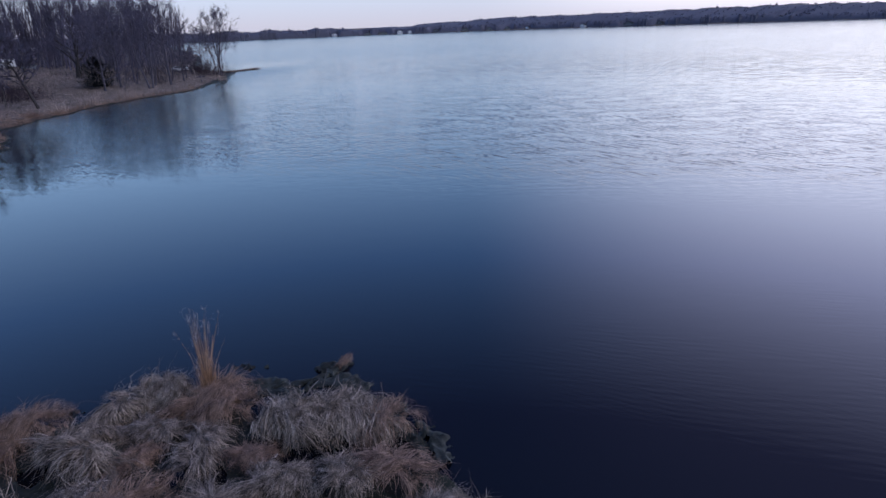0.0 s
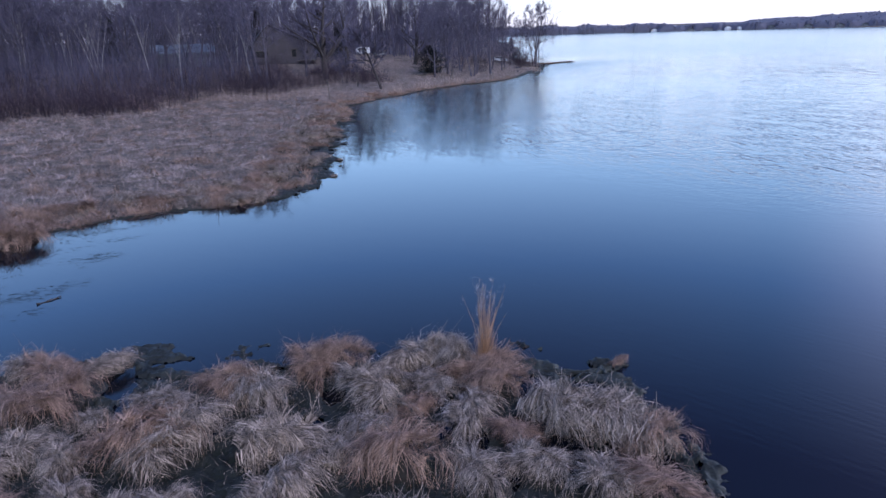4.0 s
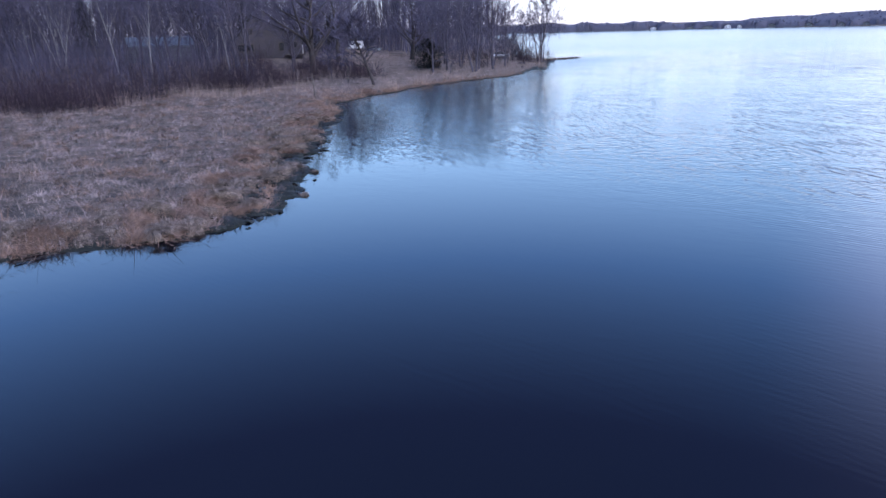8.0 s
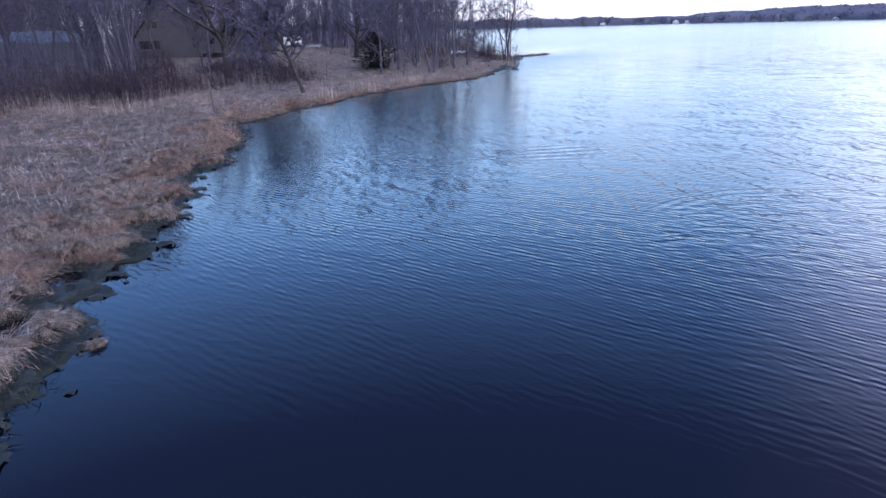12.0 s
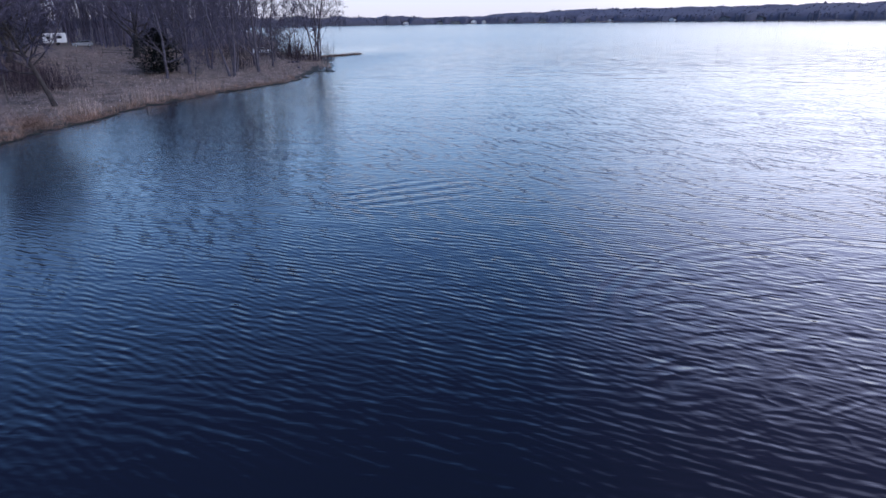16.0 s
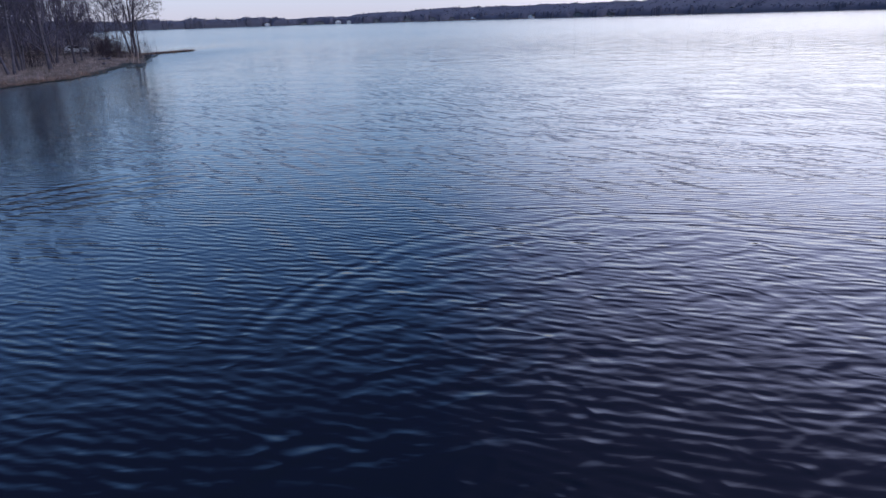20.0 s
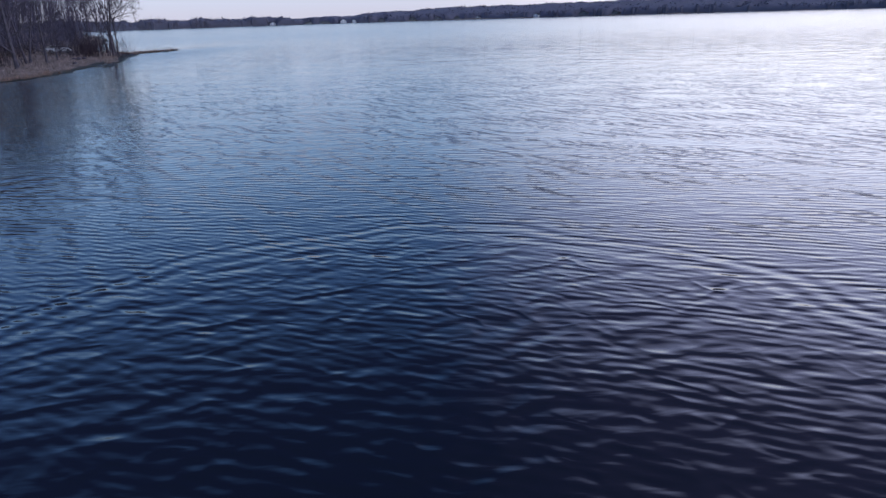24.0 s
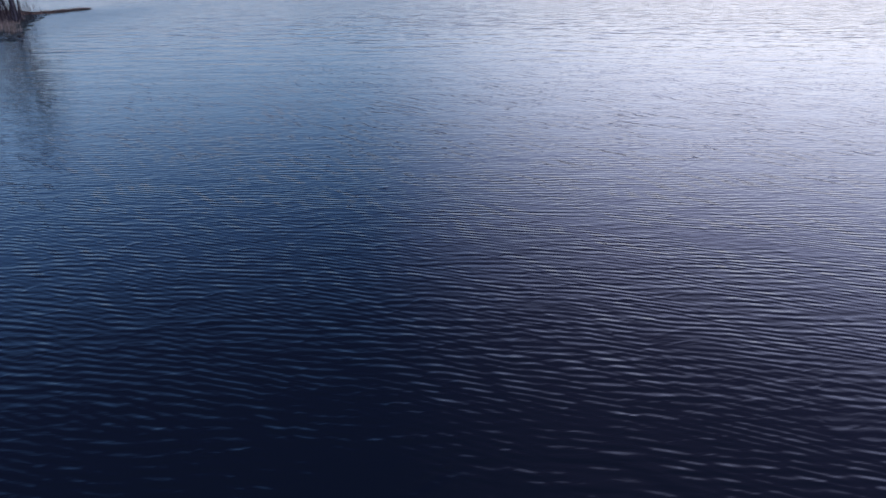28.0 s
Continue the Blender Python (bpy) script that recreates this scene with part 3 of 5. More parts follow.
INNER_TUSSOCKS = [(-13.2, 9.9, 1.3, 1.2, 6), (-13.9, 10.9, 1.3, 1.2, 7), (-13.6, 9.2, 1.4, 1.3, 8), (-10.3, 7.5, 1.45, 1.35, 7), (-9.4, 7.4, 1.3, 1.3, 1), (-7.3, 7.1, 1.35, 1.2, 2),
                  (-4.3, 6.1, 1.4, 1.4, 6), (-0.1, 5.0, 1.1, 1.1, 3), (1.0, 4.6, 1.1, 1.1, 6), (-12.9, 11.7, 1.0, 0.9, 4), (-22.9, 25.6, 1.6, 1.6, 6), (-22.3, 26.4, 1.6, 1.5, 7),
                  (-23.3, 26.4, 1.6, 1.6, 8)]
HERO = EDGE_TUSSOCKS + INNER_TUSSOCKS
rng = random.Random(7)
taken = []
for x, y, s, t, k in HERO:
    tussock(k, x, y, s, 180 + rng.uniform(-65, 65), t, -0.4 if y > 20 else 0.0)
    taken.append((x, y, 0.9 * s))
count = 0
for tries in range(9000):
    if count >= 74:
        break
    x, y = rng.uniform(-21, 2.6), rng.uniform(1.5, 12.2)
    d = float(inland(np.array([(x, y)]), NEAR)[0])
    if d < 0.35 or x > 1.1 and y < 6.3 or -12.4 < x < -7.4 and y > 10.1 or any((x - a) ** 2 + (y - c) ** 2 < r * r for a, c, r in POOLS):
        continue
    s = rng.uniform(0.8, 1.35)
    if any((x - a) ** 2 + (y - c) ** 2 < (0.62 * (s + r)) ** 2 for a, c, r in taken):
        continue
    taken.append((x, y, s))
    tussock(rng.choice((0, 1, 2, 3, 4, 5, 0, 1, 2, 3, 4, 5, 6, 7, 8)), x, y, s, 180 + rng.uniform(-65, 65), rng.uniform(0.8, 1.25))
    count += 1


def along_shore(g, n, lo, hi):
    """Points strewn along the main shore, between two distances from the waterline."""
    line = np.array(MAIN[:25], float)
    seg = np.diff(line, axis=0)
    size = np.hypot(*seg.T)
    k = g.choice(len(seg), n, p=size / size.sum())
    side = np.stack([-seg[k, 1], seg[k, 0]], 1) / size[k][:, None]
    return line[k] + seg[k] * g.uniform(0, 1, (n, 1)) + side * g.uniform(lo, hi, (n, 1))


# lower tussocks along the edge of the marsh
g = np.random.default_rng(33)
edge = along_shore(g, 1600, -0.1, 4.2)
edge = edge[(edge[:, 1] > 31) & (edge[:, 1] < 74) & (edge[:, 0] < -6)]
edge = edge[(inland(edge, MAIN) > 0.85) & (pool(edge) < 0.01)]
placed = []
for x, y in edge.tolist():
    s = rng.uniform(0.65, 1.25)
    if len(placed) >= 76 or any((x - a) ** 2 + (y - c) ** 2 < (0.55 * (s + r)) ** 2 for a, c, r in placed):
        continue
    placed.append((x, y, s))
    ob = tussock(rng.choice((0, 1, 2, 3, 4, 5, 6, 7, 8)), x, y, s, rng.uniform(0, 360), rng.uniform(0.7, 1.0), -0.06)
    tagged(ob, group="sedge tussocks on the marsh edge")


# flattened dead blades between the tussocks
def litter(name, n, x0, x1, y0, y1, poly, mat, label, seed, length, width, dmin=0.1, dmax=1e9, keep=None, flat=1.35, near=False):
    g = np.random.default_rng(seed)
    P = np.stack([g.uniform(x0, x1, n), g.uniform(y0, y1, n)], 1)
    if near:
        P = along_shore(g, n, dmin, dmax)
    d = inland(P, poly)
    ok = (d > dmin) & (d < dmax) & (pool(P) < 0.15)
    if keep is not None:
        ok &= keep(P, d, g)
    P = P[ok]
    m = len(P)
    roots = np.column_stack([P, np.maximum(height(P), 0.0)])
    p, w, s = blades(g, roots, length * g.uniform(0.5, 1.2, m), g.uniform(0.0, flat, m), g.uniform(0.2, 1.3, m), g.uniform(0, 2 * math.pi, m), width * g.uniform(0.6, 1.3, m), 3)
    p[:, :, 2] = np.maximum(p[:, :, 2], roots[:, 2:3] + 0.01)
    ob = new(name, ribbon_mesh(name, p, w, s, mat))
    return tagged(ob, label, "grass", kind="stuff")


def dry_spot(P, d, g):
    ok = np.ones(len(P), bool)
    for x, y, r in POOLS:
        ok &= np.hypot(P[:, 0] - x, P[:, 1] - y) > r
    return ok


litter("fallen_sedge", 5200, -22, 3, 1, 12.4, NEAR, M_STRAW, "flattened dead sedge blades between the tussocks", 3, 0.5, 0.016, keep=dry_spot, flat=1.5)
litter("bank_sedge", 12000, -40, 4, -16, 12, NEAR, M_STRAW, "flattened dead sedge on the bank around the tussocks", 13, 0.7, 0.03, keep=lambda P, d, g: (P[:, 0] < -21) | (P[:, 1] < 2) & (patchy(P, 2.0, 18) > -0.6), flat=1.45)


def clumps(name, n, per, region, mat, label, seed, length, width, spread=0.28):
    """Grass in clumps: blades fan out from common feet, each clump leaning its own way."""
    g = np.random.default_rng(seed)
    C = region(g, n)
    C = C[pool(C) < 0.04]
    m = len(C)
    big = g.uniform(0.6, 1.15, m) * (1 + 0.28 * np.clip(patchy(C, 3.2, seed + 2), -1.3, 2))
    way = 2.6 * patchy(C, 4.0, seed + 1) + g.normal(0, 0.5, m)
    i = np.repeat(np.arange(m), per)
    k = len(i)
    a, q = g.uniform(0, 6.28, k), np.abs(g.normal(0, spread, k)) * big[i]
    P = C[i] + np.stack([q * np.cos(a), q * np.sin(a)], 1)
    roots = np.column_stack([P, np.maximum(height(P), 0)])
    b = np.where(g.uniform(0, 1, k) < 0.72, way[i] + g.normal(0, 0.5, k), a)
    p, w, s = blades(g, roots, length * big[i] * g.uniform(0.6, 1.15, k), g.uniform(0.08, 0.85, k), g.uniform(0.9, 2.3, k), b, width * g.uniform(0.6, 1.3, k), 3)
    p[:, :, 2] = np.maximum(p[:, :, 2], roots[:, 2:3] + 0.02)
    ob = new(name, ribbon_mesh(name, p, w, s, mat))
    return tagged(ob, label, "grass", kind="stuff")


def marsh_region(g, n):
    y = 28 + 84 * g.uniform(0, 1, n * 4) ** 1.25
    P = np.stack([g.uniform(-64, -6, n * 4), y], 1)
    d = inland(P, MAIN)
    ok = (d > 0.3 + np.maximum(wet_edge(P), 0)) & (P[:, 1] < 108 - 0.45 * (P[:, 0] + 20)) & (P[:, 0] > -18 - 0.75 * P[:, 1])
    ok &= patchy(P, 2.6, 17) + 0.25 * g.normal(0, 1, len(P)) > np.interp(P[:, 1], [28, 60, 95], [-0.9, -0.9, -1.5])
    return P[ok][:n]


clumps("marsh_grass", 7000, 20, marsh_region, M_MARSH, "field of dead tan marsh grass in uneven clumps", 4, 1.0, 0.028)
def rusty_region(g, n):
    P = np.concatenate([along_shore(g, n * 5, 0.2, 4.5), marsh_region(g, n * 3)])
    P = P[(P[:, 1] < 100) & (inland(P, MAIN) > 0.15 + np.maximum(wet_edge(P), 0))]
    P = P[patchy(P, 3.0, 23) + 0.3 * g.normal(0, 1, len(P)) > 0.4]
    return P[g.permutation(len(P))[:n]]


clumps("rusty_grass", 2100, 34, rusty_region, M_FRINGE, "tall domed clumps of rust-tan dead grass in the marsh", 14, 1.1, 0.024, 0.3)


def band_region(g, n):
    P = along_shore(g, n * 6, 0.1, 2.0)
    P = P[(P[:, 1] > 33) & (P[:, 1] < 76) & (inland(P, MAIN) > 0.1)]
    return P[patchy(P, 2.0, 29) + 0.4 * g.normal(0, 1, len(P)) > 0.5][:n]


clumps("edge_tufts", 170, 14, band_region, M_FRINGE, "stray low tufts of dead grass on the weedy marsh edge", 15, 0.55, 0.028, 0.2)


def tufted(size, cut, seed):
    return lambda P, d, g: patchy(P, size, seed) + 0.3 * g.normal(0, 1, len(P)) > cut + 4 * sstep(P[:, 1], 118, 140) + 9.0 * (d < wet_edge(P) * (P[:, 1] < 84))


litter("shore_fringe", 20000, 0, 1, 0, 1, MAIN, M_FRINGE, "fringe of rust-tan dead grass along the waterline", 5, 0.75, 0.026, 0.0, 2.4, flat=1.0, near=True, keep=tufted(1.6, -0.3, 51))
litter("bank_grass", 14000, 0, 1, 0, 1, MAIN, M_RUST, "rust-brown dead grass hanging over the waterline", 7, 0.5, 0.024, -0.15, 0.8, flat=1.2, near=True, keep=tufted(1.3, 0.0, 52))
litter("marsh_litter", 48000, -64, -6, 28, 82, MAIN, M_MARSH, "flattened dead blades under the marsh grass", 9, 0.5, 0.035, 0.1, 70, flat=1.5, keep=lambda P, d, g: (P[:, 0] > -14 - 0.7 * P[:, 1]) & (d > wet_edge(P)))
litter("meadow_grass", 90000, -34, 40, 92, 200, MAIN, M_MARSH, "short dead grass of a shore meadow", 6, 0.40, 0.05, 1.5, 45, flat=1.25)


def stand(name, x, y, rx, ry, n, tall, label, seed, rust=True, plumes=0.5, turn=0.0):
    """Upright dead reeds with feathery heads."""
    g = np.random.default_rng(seed)
    a, q = g.uniform(0, 2 * math.pi, n), np.sqrt(g.uniform(0, 1, n))
    lx, ly = rx * q * np.cos(a), ry * q * np.sin(a)
    X, Y = x + lx * math.cos(turn) - ly * math.sin(turn), y + lx * math.sin(turn) + ly * math.cos(turn)
    Z = np.maximum(height(np.stack([X, Y], 1)), 0)
    L = tall * g.uniform(0.55, 1.05, n)
    bearing = g.uniform(0, 2 * math.pi, n)
    p, w, s = blades(g, np.stack([X, Y, Z], 1), L, g.uniform(0, 0.07, n), g.uniform(0, 0.10, n), bearing, g.uniform(0.010, 0.018, n) * (1 if tall > 2.2 or n == 170 else 1.5), 4)
    p = p - np.array([x, y, 0])
    ob = new(name)
    ob.location = (x, y, 0)
    tagged(part("reed_stalk", ribbon_mesh("reed_stalk", p, w * 1.45, s, M_REED if tall > 2.2 or n == 170 else M_FRINGE if rust else M_MARSH), None, ob), kind="stuff")
    tips = p[:, -1][L > tall * (1 - plumes * 0.5)]
    k = 4
    t = np.repeat(tips, k, 0)
    m = len(t)
    t = t - np.stack([np.zeros(m), np.zeros(m), g.uniform(0.0, 0.28, m)], 1)
    pp, ww, ss = blades(g, t, g.uniform(0.06, 0.16, m), g.uniform(0.2, 0.8, m), g.uniform(0.2, 1.0, m), g.uniform(0, 6.28, m), np.full(m, 0.011), 3)
    tagged(part("seed_plume", ribbon_mesh("seed_plume", pp, ww, ss, M_PLUME), None, ob, "pale feathery seed heads"), kind="stuff")
    return tagged(ob, label, "reeds")


stand("reed_stand", -1.75, 10.25, 0.10, 0.10, 80, 2.85, "tall clump of dead orange reeds with pale seed heads", 21)
stand("reed_stand", -1.72, 10.2, 0.26, 0.22, 170, 1.4, "short dead orange reeds round the tall clump", 22, plumes=0.1)
for i, (x, y, rx, ry, n, h, t) in enumerate([(-23, 94, 4.5, 1.8, 260, 1.9, 0.2), (-30, 97, 4, 1.5, 200, 1.8, -0.1), (-16.5, 99, 3, 1.2, 160, 1.7, 0.4), (-36, 88, 4, 1.6, 200, 1.9, -0.4),
                                            (-3, 100, 2.2, 1.3, 200, 1.4, 0.9), (2, 108, 3.0, 1.2, 260, 1.4, 0.9), (8, 115, 3, 1.2, 200, 1.3, 0.8), (30, 146, 1.2, 2.5, 120, 1.5, 0.1)]):
    stand("reed_bed", x, y, rx, ry, n, h, "bed of standing dead reeds above the marsh grass", 40 + i, rust=False, plumes=0.3, turn=t)

def spit_region(g, n):
    t = g.uniform(0, 1, (n, 1)) ** 1.3
    return np.array([(37.5, 174.5)]) * (1 - t) + np.array([(49.0, 182.0)]) * t + g.normal(0, 1, (n, 2)) * (0.9 - 0.75 * t)


clumps("spit_grass", 260, 16, spit_region, M_RUST, "low dark dead grass along the spit off the point", 16, 1.0, 0.045, 0.35)

# thin stray stems that lean over the water
for i, (x, y, h, lean, turn) in enumerate([(-7.1, 11.2, 0.9, -25, 100), (2.2, 7.6, 0.9, -22, 60), (1.9, 7.4, 0.6, 12, 20), (-3.2, 11.5, 0.55, 20, 0), (-2.2, 11.3, 0.5, -20, 40), (-0.3, 8.9, 0.8, -50, 10), (-15.2, 11.8, 0.8, -20, 30)]):
    pl = Pile()
    pl.tube([(0, 0, -0.1), (0.02, 0, h * 0.5), (0.10 * h, 0.02, h)], [0.010, 0.008, 0.004], 4)
    ob = part("stray_stem", pl.mesh("stray_stem", M_STRAW), None, None)
    ob.matrix_world = pose(x, y, max(spot(x, y), 0.0), 0, lean, turn)
    tagged(ob, "single dead grass stem leaning over the water", "stem", "stray stems")

# ---- mats, log and litter at the water's edge ----
def weed_mat(name, spots, seed, label, poly=None):
    """Low islands of rotting weed just above the water."""
    g = np.random.default_rng(seed)
    v, f = [], []
    for x, y, rx, ry, turn in spots:
        base, k = len(v), 18
        c, s = math.cos(turn), math.sin(turn)
        jag = g.uniform(0.35, 1.3, k)
        for rr, z in ((1.0, -0.05), (0.92, 0.03), (0.55, 0.07), (0.2, 0.06)):
            for i in range(k):
                a = 2 * math.pi * i / k
                q = rr * jag[i] * g.uniform(0.9, 1.1)
                lx, ly = rx * q * math.cos(a), ry * q * math.sin(a)
                v.append((x + lx * c - ly * s, y + lx * s + ly * c, z + g.uniform(-0.012, 0.03)))
        for j in range(3):
            for i in range(k):
                f.append((base + j * k + i, base + j * k + (i + 1) % k, base + (j + 1) * k + (i + 1) % k, base + (j + 1) * k + i))
        f.append(tuple(base + 3 * k + i for i in range(k)))
    ob = new(name, mesh(name, v, f, M_MAT))
    return tagged(ob, label, "weed", kind="stuff")


g = random.Random(5)


def weed_shelf(name, label, x0, x1, y0, y1, poly, reach_of, seed, step_=0.14, thick=0.055, inner=1.2, wild=0.75):
    """A ragged shelf of rotting weed that reaches out from a bank, barely above the water."""
    xs, ys = np.arange(x0, x1, step_), np.arange(y0, y1, step_)
    X, Y = np.meshgrid(xs, ys)
    P = np.stack([X.ravel(), Y.ravel()], 1)
    d = inland(P, poly)
    size = step_ / 0.14
    e = d + reach_of(P) * (1.5 - wild + wild * patchy(P, 2.4 * size, seed, 2.2, -0.35)) * np.where(d > 0, 0, 1) + 0.33 * size * patchy(P, 0.5 * size, seed + 1, 2.0, -0.2)
    e = e - (3.5 if poly is NEAR else 5.0) * pool(P)
    Z = np.clip(-0.02 + 0.2 * e, -0.05, thick) + (0.3 * thick * patchy(P, 0.35 * size, seed + 2) + 0.4 * thick * np.clip(patchy(P, 1.1 * size, seed + 3), -1.1, 1.6)) * (e > 0)
    nx_ = len(xs)
    keep = (e > -0.15) & (d < inner + 6 * (poly is NEAR))
    idx = (np.arange(len(ys) - 1)[:, None] * nx_ + np.arange(nx_ - 1)[None]).ravel()
    F = np.stack([idx, idx + 1, idx + nx_ + 1, idx + nx_], 1)
    F = F[keep[F].all(1)]
    used_, inv = np.unique(F, return_inverse=True)
    ob = new(name, quad_mesh(name, np.column_stack([P, Z])[used_], inv.reshape(F.shape), M_MAT))
    ob.data.shade_smooth()
    tagged(ob, label, "weed", kind="stuff")


weed_shelf("weed_shelf", "green-black rotting weed along the marsh edge", -12.5, -5.5, 31.5, 86, MAIN,
           lambda P: np.interp(P[:, 1], [31.5, 35, 40, 47, 56, 64, 72, 80, 86], [0.1, 0.35, 0.45, 0.35, 0.35, 0.45, 0.35, 0.3, 0.1]), 90, inner=2.6, thick=0.1)
weed_shelf("weed_mat", "dark rotting weed and mud in the shallows beside the bank", -16, 3.6, 4.5, 13.6, NEAR,
           lambda P: np.interp(P[:, 0], [-16, -13.4, -12, -9, -7.3, -6.2, -4.6, -3.6, -1.6, -0.6, 0.6, 1.9, 2.4, 3], [0.0, 0.7, 1.3, 1.0, 0.5, 0.1, 0.4, 0.1, 0.1, 0.9, 1.5, 1.9, 0.7, 0.25]), 94, 0.06, 0.075, 2.2, 0.5)
litter("rotten_weed", 16000, 0, 1, 0, 1, MAIN, M_MAT, "black-green rotten stalks lying in the water off the marsh", 8, 0.4, 0.03, -0.6, 2.2, flat=1.57, near=True,
       keep=lambda P, d, g: (P[:, 1] > 32) & (P[:, 1] < 84) & (d + 0.8 * patchy(P, 2.4, 90, 2.2, -0.35) > -0.35))
g2 = np.random.default_rng(12)
spots_ = np.stack([g2.uniform(-27, -13.5, 9000), g2.uniform(14, 29, 9000)], 1)
spots_ = spots_[patchy(spots_, 2.0, 41, 2.2, 0.1) + g2.normal(0, 0.5, 9000) - 0.10 * (spots_[:, 0] + 21) ** 2 * (spots_[:, 0] > -21) > 0.45]
n_ = len(spots_)
p_, w_, s_ = blades(g2, np.column_stack([spots_, np.full(n_, 0.004)]), g2.uniform(0.1, 0.4, n_), np.full(n_, 1.57), np.zeros(n_), g2.uniform(-0.6, 0.6, n_), g2.uniform(0.01, 0.05, n_), 4)
tagged(new("thin_weed", ribbon_mesh("thin_weed", p_, w_, s_, M_MAT)), "thin stalks of weed floating in the shallow channel", "weed", kind="stuff")
weed_mat("shore_flat", [(27.5 + 0.5 * i + g.uniform(-1, 0.3), 136 + 1.5 * i + g.uniform(-2, 2), g.uniform(0.8, 2.2), g.uniform(0.3, 0.7), g.uniform(0.8, 1.3)) for i in range(26)], 8, "low muddy flat beside the point")


def log(name, x, y, z, length, r, turn, label, tilt=0.0, stub=True):
    pl = Pile()
    g = np.random.default_rng(int(abs(x * 10)) + 3)
    n = 8
    pts = [(length * (i / (n - 1) - 0.5), 0.06 * math.sin(i * 1.1) * length * 0.3, 0.02 * g.normal()) for i in range(n)]
    pl.tube(pts, [r * (1.0 - 0.5 * i / (n - 1)) * g.uniform(0.85, 1.1) for i in range(n)], 8)
    if stub:
        pl.tube([pts[3], (pts[3][0] + 0.1, 0.12, 0.22)], [r * 0.5, r * 0.2], 5)
    ob = part(name, pl.mesh(name, M_DARKBARK, True), None, None)
    ob.matrix_world = pose(x, y, z, 0, tilt, turn)
    return tagged(ob, label, "log")


for x, y in [(-8.2, 38.5), (-8.2, 44.4)]:
    weed_mat("weed_tongue", [(x - 0.7, y - 0.05, 0.55, 0.3, 0.1), (x - 0.25, y, 0.45, 0.2, 0.15), (x, y + 0.02, 0.28, 0.22, 0.0)], int(y), "tongue of dark rotting weed reaching into the water")
    tussock(2, x + 0.05, y + 0.02, 0.36, 75, 0.9, -0.03)
    tussock(7, x - 0.12, y + 0.06, 0.26, 200, 0.8, -0.02)
weed_mat("weed_bar", [(-0.35, 10.3, 0.55, 0.28, -0.3), (0.35, 10.05, 0.6, 0.22, -0.25), (1.0, 9.9, 0.5, 0.26, 0.1), (1.6, 10.0, 0.55, 0.3, 0.3), (2.15, 10.25, 0.4, 0.28, 0.4)], 77, "low bar of dark rotting weed off the bank")
tussock(7, 2.2, 10.3, 0.36, 30, 1.0, 0.02)
tussock(2, -12.6, 12.7, 0.4, 80, 0.5, 0.03)
log("drift_log", -17.6, 29.8, 0.08, 1.4, 0.03, 40, "dark dead branch at the marsh edge", stub=False)
log("drift_log", -17.4, 17.9, 0.02, 0.9, 0.04, 50, "small dark stick in the shallow channel", stub=False)


